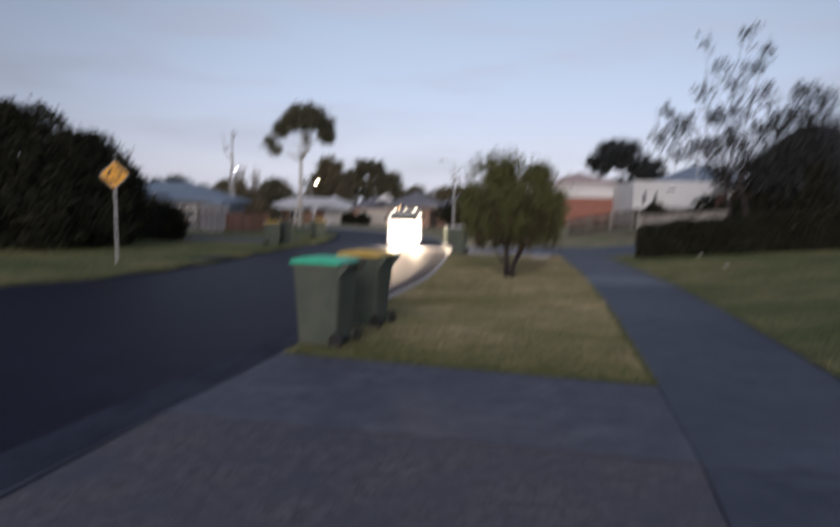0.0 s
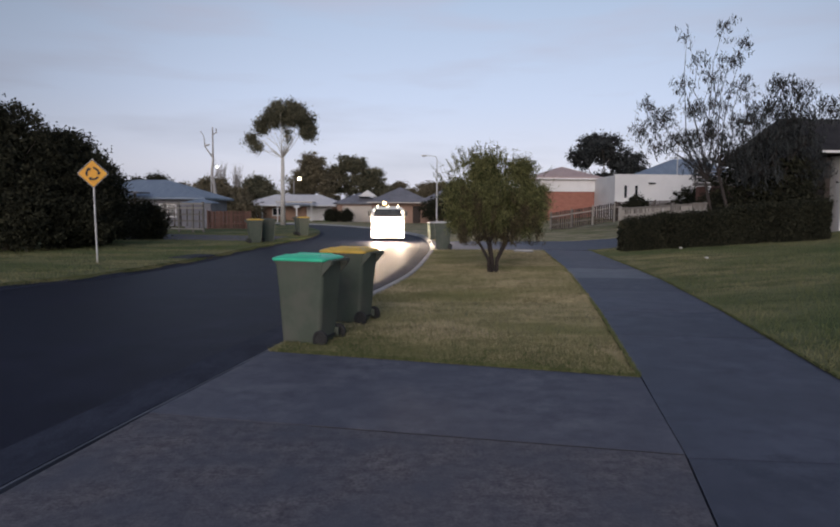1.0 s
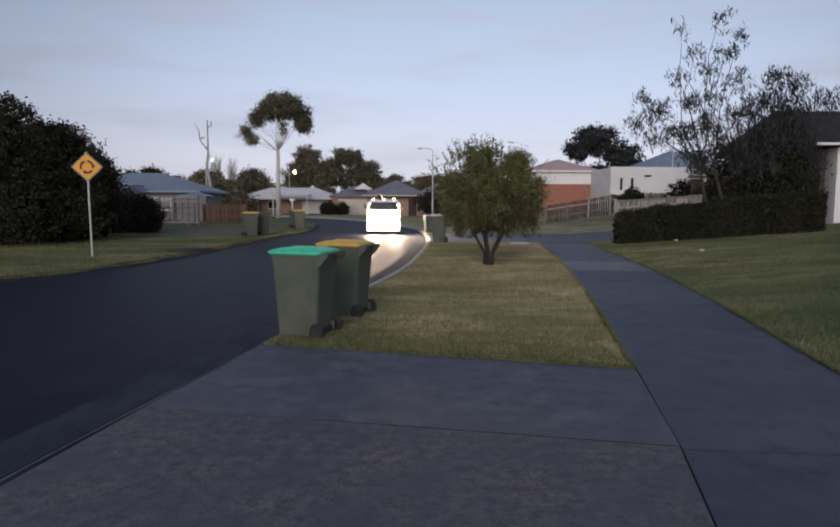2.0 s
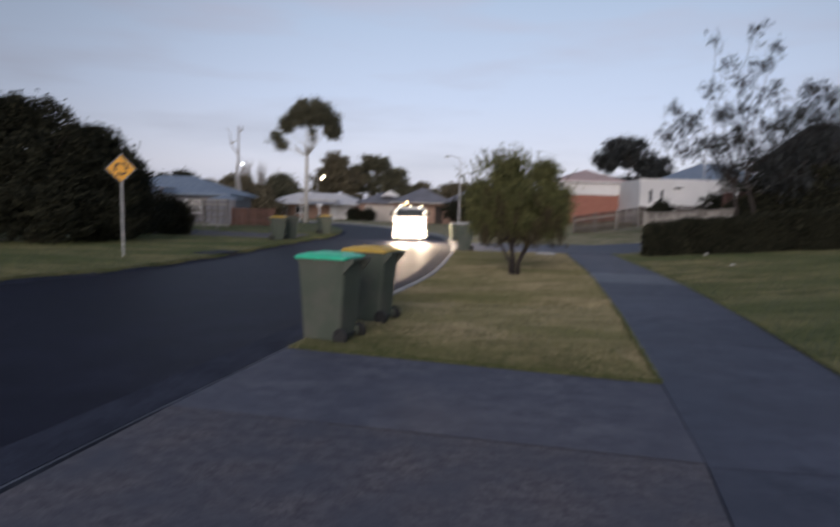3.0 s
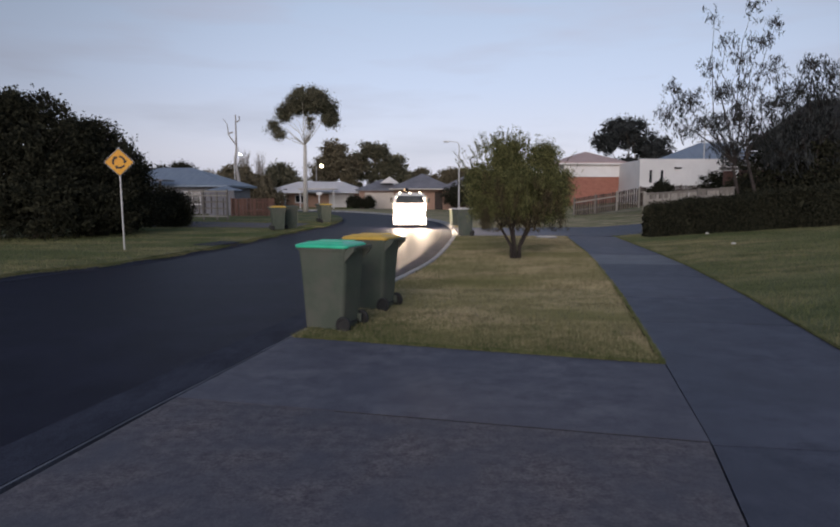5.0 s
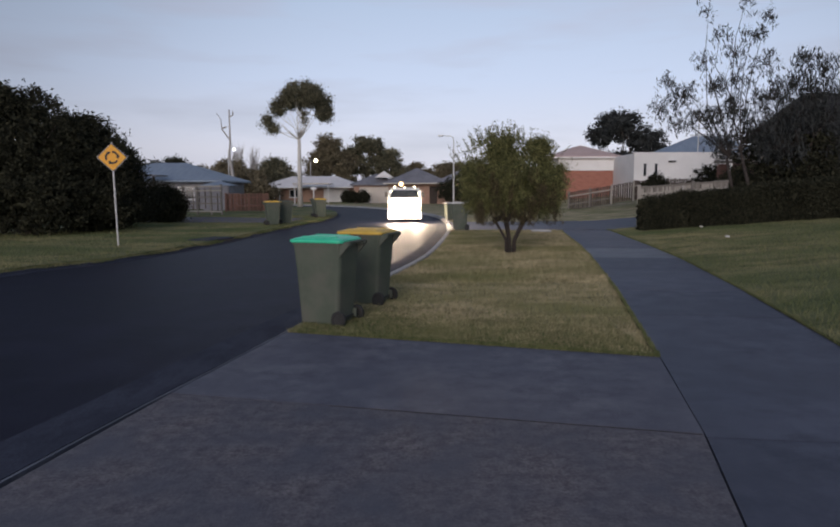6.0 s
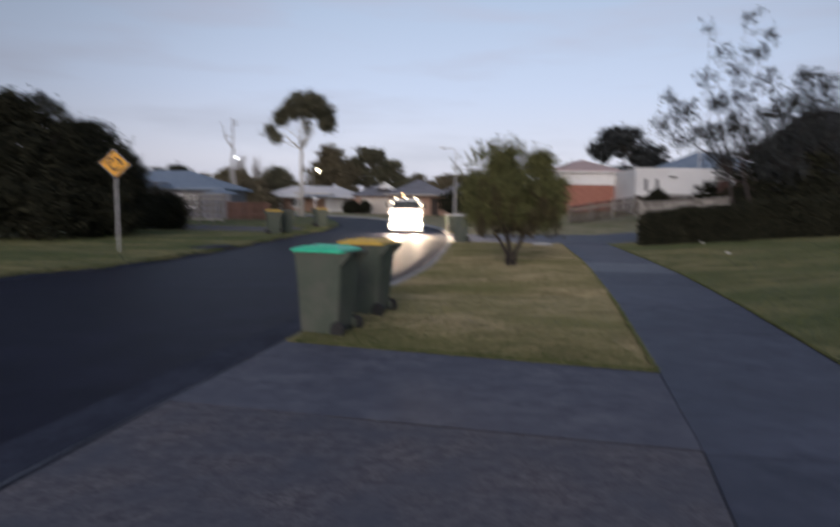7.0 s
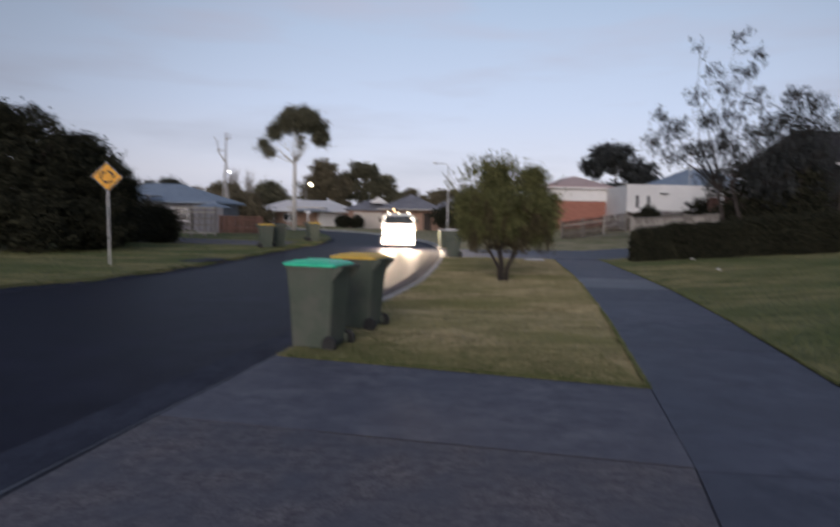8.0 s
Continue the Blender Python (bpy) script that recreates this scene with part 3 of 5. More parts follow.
def tree(name, at, label, height, blobs, fork_z, trunk_r, leaves, leaf, clumps, clump_r, bark, leafmat, droop=0.2,
         shell=0.5, ends=14, stems=1, group="", category="tree", lean=(0, 0), inner=0, limb_k=1.0, inner_k=(2.2, 1.6), splay=4.0):
    """A tree: trunk, limbs to its crown, and a crown of leaves in clumps. blobs are in the tree's own space."""
    ob = thing(name, pose(*at), label, category, group)
    bm = bmesh.new()
    forks = []
    for s in range(stems):
        a = 2 * math.pi * s / stems + 0.6
        off = Vector((math.cos(a), math.sin(a), 0)) * (trunk_r * (0.28 * splay if stems > 1 else 0))
        fk = Vector((lean[0], lean[1], fork_z)) + off * (4.0 if stems > 1 else 0)
        tube([off - Vector((0, 0, 0.15)), off * 1.2 + Vector((lean[0] * 0.3, lean[1] * 0.3, fork_z * 0.4)), fk],
             [trunk_r * 1.25, trunk_r, trunk_r * 0.72], 10, bm)
        forks.append(fk)
    part("trunk", bm, bark, ob, smooth=True)
    bm = bmesh.new()
    total = sum(b[2] for b in blobs)
    for c, r, share in blobs:
        k = max(2, int(ends * share / total))
        pts = in_ellipsoid(k, c, np.array(r) * 0.85, 0.4)
        for p in pts:
            limbs(None, random.choice(forks), [p], trunk_r * limb_k * random.uniform(0.3, 0.55), 0.10, 5, bm)
    part("limb", bm, bark, ob, smooth=True, kind="stuff")
    pts = clumped(leaves, blobs, clumps, clump_r, shell)
    part("crown", leaf_mesh("crown", pts, leaf[0], leaf[1], droop), leafmat, ob, kind="stuff")
    if inner:
        pts = np.concatenate([in_ellipsoid(int(inner * s / total), c, np.array(r) * 0.72, 0.0) for c, r, s in blobs])
        part("inner_crown", leaf_mesh("inner_crown", pts, leaf[0] * inner_k[0], leaf[0] * inner_k[1], 0.1), leafmat, ob, kind="stuff")
    return ob


# the bushy street tree on the nature strip
street_tree = tree("street_tree", (2.29, 16.1, 0.0), "bushy olive-green bottlebrush tree with low splayed stems on the grass", 3.1,
     [((0, 0, 1.85), (0.95, 0.95, 0.75), 4), ((-0.85, -0.1, 1.75), (0.45, 0.6, 0.55), 2.2), ((0.88, 0, 1.8), (0.48, 0.6, 0.58), 2.4),
      ((-0.28, 0, 2.5), (0.45, 0.45, 0.40), 1.6), ((0.62, 0, 2.52), (0.30, 0.36, 0.30), 1.0), ((-0.75, -0.2, 1.22), (0.42, 0.5, 0.28), 0.8),
      ((0.75, -0.2, 1.28), (0.45, 0.5, 0.30), 0.9), ((0, -0.3, 1.25), (0.45, 0.5, 0.30), 0.7)],
     0.78, 0.042, 52000, (0.11, 0.012), 380, 0.17, M_BARK_DARK, M_LEAF_BUSH, droop=0.5, shell=0.5, ends=64, stems=5, splay=8.0, inner=5200, inner_k=(1.3, 0.35))
# young shoots that stand out of the crown
shoots = []
for _ in range(150):
    a, k = rng.uniform(0, 2 * math.pi), rng.uniform(0.2, 1.0)
    x, y = (-0.1 + 1.25 * k * math.cos(a), 1.0 * k * math.sin(a))
    top = 2.95 - 0.75 * (k * math.cos(a)) ** 2 - 0.5 * (k * math.sin(a)) ** 2 + (0.12 if x < 0.1 else 0.0)
    n, ln = int(rng.integers(24, 44)), rng.uniform(0.22, 0.48)
    h = np.sort(rng.random(n))
    lean = rng.normal(0, 0.22, 2) + 0.35 * np.array([x, y])
    shoots.append(np.column_stack([x + lean[0] * ln * h + rng.normal(0, 0.014, n), y + lean[1] * ln * h + rng.normal(0, 0.014, n), top - 0.22 + ln * h]))
part("young_growth", leaf_mesh("young_growth", np.concatenate(shoots), 0.085, 0.010, 0.1), M_LEAF_BUSH, street_tree, "upright green shoots", kind="stuff")

# withered strands that hang in the lower crown
strands = []
for p in clumped(150, [((-0.1, -0.35, 1.55), (1.2, 0.9, 0.7), 3), ((0.6, -0.4, 1.3), (0.8, 0.7, 0.6), 2)], 75, 0.2, 0.75):
    n = int(rng.integers(50, 95))
    strands.append(p + np.column_stack([rng.normal(0, 0.035, n), rng.normal(0, 0.035, n), -np.sort(rng.random(n)) * rng.uniform(0.3, 0.65)]))
strands = np.concatenate(strands)
strands = strands[(strands[:, 2] > 0.72) & (np.abs(strands[:, 0]) < 1.1)]
part("withered_foliage", leaf_mesh("withered_foliage", strands, 0.09, 0.010, 0.85), M_LEAF_DRY, street_tree, "brown withered hanging leaves", kind="stuff")

# the dark shrubs over the verge across the road
HEDGE = [((-17.6, 23.4, 0), 3.2, 2.6, 6.0), ((-14.2, 23.6, 0), 2.2, 2.1, 5.5), ((-12.9, 25.2, 0), 1.75, 1.9, 4.7), ((-13.2, 27.6, 0), 1.5, 1.6, 3.9), ((-22.5, 21.5, 0), 3.0, 2.8, 6.3)]
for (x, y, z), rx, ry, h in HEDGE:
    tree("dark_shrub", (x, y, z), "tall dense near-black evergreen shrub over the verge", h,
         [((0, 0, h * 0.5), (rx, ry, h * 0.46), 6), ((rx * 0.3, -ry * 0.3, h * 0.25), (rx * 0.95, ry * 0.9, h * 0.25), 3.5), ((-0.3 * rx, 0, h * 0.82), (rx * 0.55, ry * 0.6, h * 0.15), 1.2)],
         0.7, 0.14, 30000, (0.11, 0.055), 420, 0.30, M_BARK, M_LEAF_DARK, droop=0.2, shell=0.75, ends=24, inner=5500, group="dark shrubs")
for x, y, rx, h in ((-14.0, 33.5, 1.5, 2.1), (-12.4, 32.2, 0.9, 1.7)):
    tree("low_shrub", (x, y, 0), "low rounded dark shrub beside a timber fence", h,
         [((0, 0, h * 0.5), (rx, rx * 0.9, h * 0.5), 5), ((0.2, -0.3, h * 0.3), (rx * 1.05, rx, h * 0.3), 3)],
         0.3, 0.07, 12000, (0.10, 0.045), 160, 0.25, M_BARK, M_LEAF_DARK, shell=0.7, ends=14, inner=600, group="low shrubs")

# the tall gum in the bend of the road
tree("tall_gum", (-10.81, 59.2, 0.2), "tall pale-trunked gum tree with an open dark crown", 11.2,
     [((0.6, 0, 9.75), (2.15, 2.1, 1.05), 8), ((-0.4, 0, 9.2), (1.6, 1.6, 0.6), 2.5), ((2.35, 0.2, 8.45), (0.65, 1.0, 1.0), 3.0), ((-1.75, 0, 8.75), (0.6, 0.9, 0.6), 1.4), ((-2.75, 0.2, 7.55), (0.45, 0.6, 0.45), 0.7),
      ((-2.15, 0, 6.85), (0.5, 0.5, 0.3), 0.5), ((0.5, 0, 7.9), (0.4, 0.5, 0.6), 0.3)],
     5.9, 0.20, 26000, (0.20, 0.055), 230, 0.40, M_BARK_PALE, M_LEAF_GUM, droop=0.5, shell=0.25, ends=15, lean=(0.05, 0), inner=320, limb_k=0.42)

# trees behind the houses
FAR = [("olive", (-15.7, 112, 0), 11.4, [((0.3, 0, 8.3), (2.7, 3, 2.6), 4), ((-1.3, 0, 5.8), (2.9, 3, 2.5), 3), ((2.8, 0, 5.5), (2.5, 3, 2.5), 2.5)], M_LEAF_OLIVE),
       ("gum", (-9.0, 116, 0), 11.4, [((0.2, 0, 9.2), (3.3, 3, 1.6), 4), ((3.6, 0, 7.4), (2.4, 3, 1.8), 3), ((-2.8, 0, 8.0), (1.6, 2.5, 1.4), 1.5), ((0.5, 0, 5.7), (4.8, 3, 2.1), 4), ((5.2, 0, 5.0), (1.8, 2, 1.6), 1.5)], M_LEAF_GUM),
       ("gum", (28.8, 92, 0.0), 13.0, [((-0.8, 0, 10.4), (3.2, 3, 2.2), 4), ((2.8, 0, 8.2), (3.2, 3, 2.2), 3), ((-3.2, 0, 8.8), (2.2, 2, 1.7), 1.6), ((0.5, 0, 5.5), (4.8, 3, 1.8), 3), ((5.2, 0, 6.0), (1.8, 2, 1.2), 1.0)], M_LEAF_GREY),
       ("round", (-21.5, 98, 0), 6.6, [((0, 0, 4.6), (2.0, 2, 1.6), 4), ((0.8, 0, 3.0), (2.6, 2, 1.2), 2)], M_LEAF_GUM),
       ("dark", (-26.5, 92, 0), 5.6, [((0, 0, 3.6), (2.6, 2.5, 2.1), 4), ((2.8, 0, 2.7), (2.2, 2, 1.7), 3)], M_LEAF_OLIVE),
       ("dark", (-33, 88, 0), 6.0, [((0, 0, 3.8), (2.4, 2.5, 2.0), 4), ((-2.8, 0, 3.8), (1.8, 2, 1.8), 2)], M_LEAF_DARK),
       ("olive", (-2.0, 122, 0), 6.4, [((0, 0, 4.2), (3.2, 3, 1.6), 4), ((3.4, 0, 3.8), (2.6, 3, 1.6), 3), ((1.5, 0, 5.8), (0.9, 1, 0.9), 0.8)], M_LEAF_OLIVE),
       ("dark", (-22.4, 81, 0), 4.0, [((0, 0, 2.0), (3.0, 2, 1.7), 4), ((-4.2, 0, 2.4), (3.0, 2, 2.0), 4), ((3.0, 0, 1.3), (1.8, 1.6, 1.2), 2)], M_LEAF_OLIVE),
       ("olive", (6.5, 105, 0), 6.2, [((0, 0, 4.0), (3.0, 3, 1.7), 4), ((-2.6, 0, 4.2), (1.4, 2, 1.6), 2)], M_LEAF_OLIVE)]
WORDS = {"olive": "far olive-green tree behind the rooftops", "gum": "far spreading gum tree behind the rooftops", "round": "far round-topped small gum tree", "dark": "far dark bushy tree behind a house"}
for kind, at, h, blobs, lm in FAR:
    tree("far_tree", at, WORDS[kind], h, blobs, h * 0.3, 0.22, 15000, (0.34, 0.14), 190, 0.7, M_BARK, lm, droop=0.15, shell=0.35, ends=14, inner=1300, group="far trees")

# hedgerow of far bush, too dense to tell apart
pts = []
for k in range(46):
    x = -70 + 3.3 * k
    pts.append(in_ellipsoid(420, (x, 132 + 5 * math.sin(k * 1.7), 1.6), (2.6, 2.0, 2.2 + 0.8 * math.sin(k * 2.3)), 0.6))
setting("far_bush", leaf_mesh("far_bush", np.concatenate(pts), 0.7, 0.4), M_LEAF_OLIVE, "dark line of distant bush behind the houses", "bush", "stuff")


# bare trees and the dead tree
def bare_tree(at, h, label, mat, spread=0.35, n=26, r=0.12):
    ob = thing("bare_tree", pose(*at), label, "tree", "bare trees")
    part("trunk", tube([(0, 0, -0.1), (0.1, 0, h * 0.4), (0.0, 0, h * 0.75)], [r * 1.3, r, r * 0.4], 7), mat, ob)
    bm = bmesh.new()
    for k in range(n):
        z0 = h * random.uniform(0.25, 0.6)
        a, s = random.uniform(0, 6.28), random.uniform(0.3, 1) * spread * h
        e = Vector((math.cos(a) * s, math.sin(a) * s, min(h, z0 + h * random.uniform(0.25, 0.5))))
        limbs(None, (0, 0, z0), [e], r * 0.35, 0.1, 4, bm)
        for _ in range(3):
            b = Vector((0, 0, z0)).lerp(e, random.uniform(0.4, 0.8))
            limbs(None, b, [b + Vector((random.uniform(-0.6, 0.6), random.uniform(-0.6, 0.6), random.uniform(0.6, 1.6)))], r * 0.15, 0.1, 3, bm)
    part("limb", bm, mat, ob, kind="stuff")
    return ob


bare_tree((-27.6, 100, 0), 9.2, "bare grey winter tree behind dark bushes", M_BARK_GREY, 0.15, 60)
bare_tree((-25.6, 102, 0), 8.4, "bare grey winter tree behind dark bushes", M_BARK_GREY, 0.15, 60)

dead = thing("dead_tree", pose(-18.55, 65, -0.35), "dead pale tree trunk with a straight spar and one bent limb", "tree")
part("trunk", tube([(0.1, 0, -0.1), (0.12, 0, 2.5), (-0.05, 0, 4.2), (-0.25, 0, 5.2), (-0.1, 0, 6.6), (-0.1, 0, 9.8)], [0.24, 0.19, 0.15, 0.13, 0.10, 0.06], 9), M_BARK_GREY, dead, smooth=True)
part("limb", tube([(-0.12, 0, 6.9), (-0.5, 0, 7.4), (-0.85, 0, 7.9), (-0.95, 0, 8.9), (-1.35, 0, 9.5)], [0.08, 0.07, 0.06, 0.04, 0.02], 7), M_BARK_GREY, dead, "bent dead limb", smooth=True)
part("stub", tube([(-0.85, 0, 8.0), (-0.4, 0, 8.15)], [0.09, 0.07], 6), M_BARK_GREY, dead)
part("stub", tube([(-0.1, 0, 9.1), (0.28, 0, 9.3), (0.25, 0, 9.7)], [0.07, 0.06, 0.05], 6), M_BARK_GREY, dead)

# ---- wheelie bins ----


def rounded_rect(w, d, r, n=4):
    out = []
    for cx, cy, a0 in ((w / 2 - r, d / 2 - r, 0), (-w / 2 + r, d / 2 - r, 90), (-w / 2 + r, -d / 2 + r, 180), (w / 2 - r, -d / 2 + r, 270)):
        for k in range(n + 1):
            a = radians(a0 + 90 * k / n)
            out.append((cx + r * math.cos(a), cy + r * math.sin(a)))
    return out


def loft(sections, bm=None, cap_low=True, cap_top=True):
    """Rings of equal length joined; each section is (list of (x, y), z) or a list of 3D points."""
    bm = bm or bmesh.new()
    rings = [[bm.verts.new((*p, z)) for p in pts] for pts, z in sections]
    n = len(rings[0])
    for a, b in zip(rings, rings[1:]):
        for i in range(n):
            bm.faces.new((a[i], a[(i + 1) % n], b[(i + 1) % n], b[i]))
    if cap_low:
        bm.faces.new(rings[0][::-1])
    if cap_top:
        bm.faces.new(rings[-1])
    return bm


def shifted(pts, dx, dy):
    return [(x + dx, y + dy) for x, y in pts]


def wheel_bm(r, w, hub=0.6):
    """A tyre lying along x, with rounded shoulders and a hollow for the hub."""
    bm = bmesh.new()
    n = 20
    prof = [(-w / 2 * 0.5, r * hub), (-w / 2, r * (hub + 0.08)), (-w / 2, r * 0.86), (-w / 2 * 0.6, r), (w / 2 * 0.6, r), (w / 2, r * 0.86), (w / 2, r * (hub + 0.08)), (w / 2 * 0.5, r * hub)]
    rings = [[bm.verts.new((x, q * math.cos(2 * math.pi * k / n), q * math.sin(2 * math.pi * k / n))) for x, q in prof] for k in range(n)]
    for a, b in zip(rings, rings[1:] + rings[:1]):
        for i in range(len(prof)):
            j = (i + 1) % len(prof)
            bm.faces.new((a[i], b[i], b[j], a[j]))
    return bm


def disc_bm(r, w, n=18):
    bm = bmesh.new()
    bmesh.ops.create_cone(bm, cap_ends=True, segments=n, radius1=r, radius2=r, depth=w, matrix=Matrix.Rotation(radians(90), 4, "Y"))
    return bm


def wheelie_bin(m, lid_mat, label, body_mat, group, lid_label):
    """240 litre bin: front towards -y, wheels and handle at the back."""
    ob = thing("wheelie_bin", m @ Matrix.Diagonal((0.98, 0.91, 1.045, 1)), label, "bin", group)
    H = 0.98
    secs = []
    for z, w, d, dy in ((0.02, 0.44, 0.53, -0.03), (0.05, 0.465, 0.55, -0.03), (0.30, 0.48, 0.585, -0.03), (0.60, 0.505, 0.63, -0.03), (0.90, 0.53, 0.675, -0.03), (0.93, 0.535, 0.68, -0.03),
                        (0.932, 0.575, 0.72, -0.03), (0.975, 0.58, 0.725, -0.03)):
        secs.append((shifted(rounded_rect(w, d, 0.055), 0, dy), z))
    inner = [(shifted(rounded_rect(0.55, 0.695, 0.05), 0, -0.03), 0.975), (shifted(rounded_rect(0.50, 0.62, 0.05), 0, -0.025), 0.55)]
    part("body", loft(secs + inner), body_mat, ob)
    for side in (-0.12, 0.12):
        part("rib", box((0.03, 0.05, 0.20), (side, 0.228, 0.22), 0.008), body_mat, ob)
    # the lid: a shallow dome with a lip, hinged at the back
    lid = [(shifted(rounded_rect(0.595, 0.745, 0.06), 0, -0.032), 0.962), (shifted(rounded_rect(0.61, 0.76, 0.06), 0, -0.034), 0.975), (shifted(rounded_rect(0.605, 0.755, 0.06), 0, -0.034), 0.99),
           (shifted(rounded_rect(0.55, 0.69, 0.08), 0, -0.03), 1.006), (shifted(rounded_rect(0.46, 0.58, 0.09), 0, -0.03), 1.018), (shifted(rounded_rect(0.28, 0.36, 0.09), 0, -0.03), 1.024)]
    lid_ob = part("lid", loft(lid), lid_mat, ob, lid_label, smooth=False)
    for side in (-0.17, 0.17):
        part("lid_ridge", box((0.05, 0.50, 0.016), (side, -0.03, 1.022), 0.006), lid_mat, lid_ob)
    part("lid_grip", box((0.30, 0.05, 0.018), (0, -0.425, 0.985), 0.006), lid_mat, lid_ob)
    part("handle", tube([(-0.25, 0.30, 0.93), (-0.25, 0.395, 0.965), (-0.24, 0.415, 0.97), (0.24, 0.415, 0.97), (0.25, 0.395, 0.965), (0.25, 0.30, 0.93)], 0.017, 8), body_mat, ob, "dark moulded handle bar")
    for side in (-1, 1):
        own = bmesh.new()
        own.faces.new([own.verts.new((side * 0.235, y, z)) for y, z in ((0.285, 0.80), (0.31, 0.94), (0.43, 0.965), (0.425, 0.935))])
        ext = bmesh.ops.extrude_face_region(own, geom=own.faces[:])
        bmesh.ops.translate(own, vec=(side * 0.035, 0, 0), verts=[v for v in ext["geom"] if isinstance(v, bmesh.types.BMVert)])
        bmesh.ops.recalc_face_normals(own, faces=own.faces[:])
        part("handle_gusset", own, body_mat, ob)
        part("hinge", box((0.05, 0.13, 0.05), (side * 0.20, 0.365, 0.95), 0.01), body_mat, ob)
    part("sticker", box((0.14, 0.004, 0.10), (0.0, -0.3565, 0.80)), M_WHITE, ob, "small pale sticker") if "across" in group else None
    part("axle", tube([(-0.27, 0.265, 0.10), (0.27, 0.265, 0.10)], 0.012, 8), M_BLACK, ob)
    for side in (-1, 1):
        w = part("wheel", wheel_bm(0.10, 0.05), M_RUBBER, ob, "black rubber wheel", pose(side * 0.262, 0.265, 0.10))
        part("hub", disc_bm(0.062, 0.038), M_BLACK, w)
        part("axle_bracket", box((0.04, 0.10, 0.10), (side * 0.18, 0.255, 0.12), 0.01), body_mat, ob)
    return ob


wheelie_bin(pose(-1.085, 7.74, -0.045, 0, 0, -109), M_LID_GREEN, "dark green wheelie bin with a bright green lid on grass", M_BIN, "bins at the driveway", "bright green plastic lid")
wheelie_bin(pose(-0.71, 9.15, -0.045, 0, 0, -109), M_LID_YELLOW, "dark green wheelie bin with a yellow lid on grass", M_BIN, "bins at the driveway", "yellow plastic lid")
# these next two lids are coloured pale for the headlamp light on them
wheelie_bin(pose(1.62, 25.0, 0.03, 0, 0, -95), M_STONE, "dark wheelie bin, lid pale for headlamp light, beside far driveway", M_BIN, "bins along the road", "lid coloured pale for headlamp light")
wheelie_bin(pose(1.62, 33.0, 0.03, 0, 0, -75) @ Matrix.Diagonal((0.84, 0.84, 0.84, 1)), M_STONE, "small pale-lidded wheelie bin lit by headlamps beside the kerb", M_BIN, "bins along the road", "yellow plastic lid")
wheelie_bin(pose(-6.55, 28.9, 0.03, 0, 0, 112), M_LID_YELLOW, "dark wheelie bin with a yellow lid on the verge", M_BIN, "bins across the road", "yellow plastic lid")
wheelie_bin(pose(-6.2, 30.0, 0.03, 0, 0, 112), M_BIN, "dark wheelie bin with a dark lid on the verge", M_BIN, "bins across the road", "dark plastic lid")
wheelie_bin(pose(-5.6, 36.8, 0.03, 0, 0, 105), M_LID_YELLOW, "dark wheelie bin with a pale front at the road's edge", M_BIN, "bins across the road", "yellow plastic lid")
wheelie_bin(pose(-5.95, 37.9, 0.03, 0, 0, 110), M_BIN, "dark wheelie bin with a dark lid at the road's edge", M_BIN, "bins across the road", "dark plastic lid")

# ---- drain in the kerb across the road ----
drain = thing("kerb_drain", pose(-6.42, 20.6, 0.0, 0, 0, 74), "low concrete kerb drain with a dark slot at the verge", "drain")
part("cover", box((1.5, 0.62, 0.07), (0, 0.30, 0.015), 0.015), M_GUTTER, drain, "stained concrete cover")
part("lintel", box((1.5, 0.12, 0.05), (0, -0.06, 0.018), 0.012), M_GUTTER, drain)
# no hollow is cut; a black bar gives the opening its shade
part("slot", box((1.15, 0.03, 0.075), (0, -0.10, -0.05)), M_BLACK, drain, "black bar for the shaded drain opening")

# ---- roundabout warning sign ----
sign = thing("road_sign", pose(-8.52, 18.3, 0.0, 0, -0.7, 16), "yellow diamond roundabout warning sign on a galvanised pole", "road sign")
part("pole", tube([(0, 0, -0.2), (0, 0, 2.90)], 0.025, 10), M_STEEL, sign, "grey galvanised steel pole")


def diamond(half, r, depth, y):
    pts = rounded_rect(half * 1.414, half * 1.414, r)
    c = math.cos(radians(45))
    pts = [((x - z) * c, (x + z) * c) for x, z in pts]
    bm = bmesh.new()
    a = [bm.verts.new((x, y, z)) for x, z in pts]
    b = [bm.verts.new((x, y + depth, z)) for x, z in pts]
    bm.faces.new(a)
    bm.faces.new(b[::-1])
    for i in range(len(a)):
        bm.faces.new((a[i], b[i], b[(i + 1) % len(a)], a[(i + 1) % len(a)]))
    bmesh.ops.recalc_face_normals(bm, faces=bm.faces[:])
    return bm


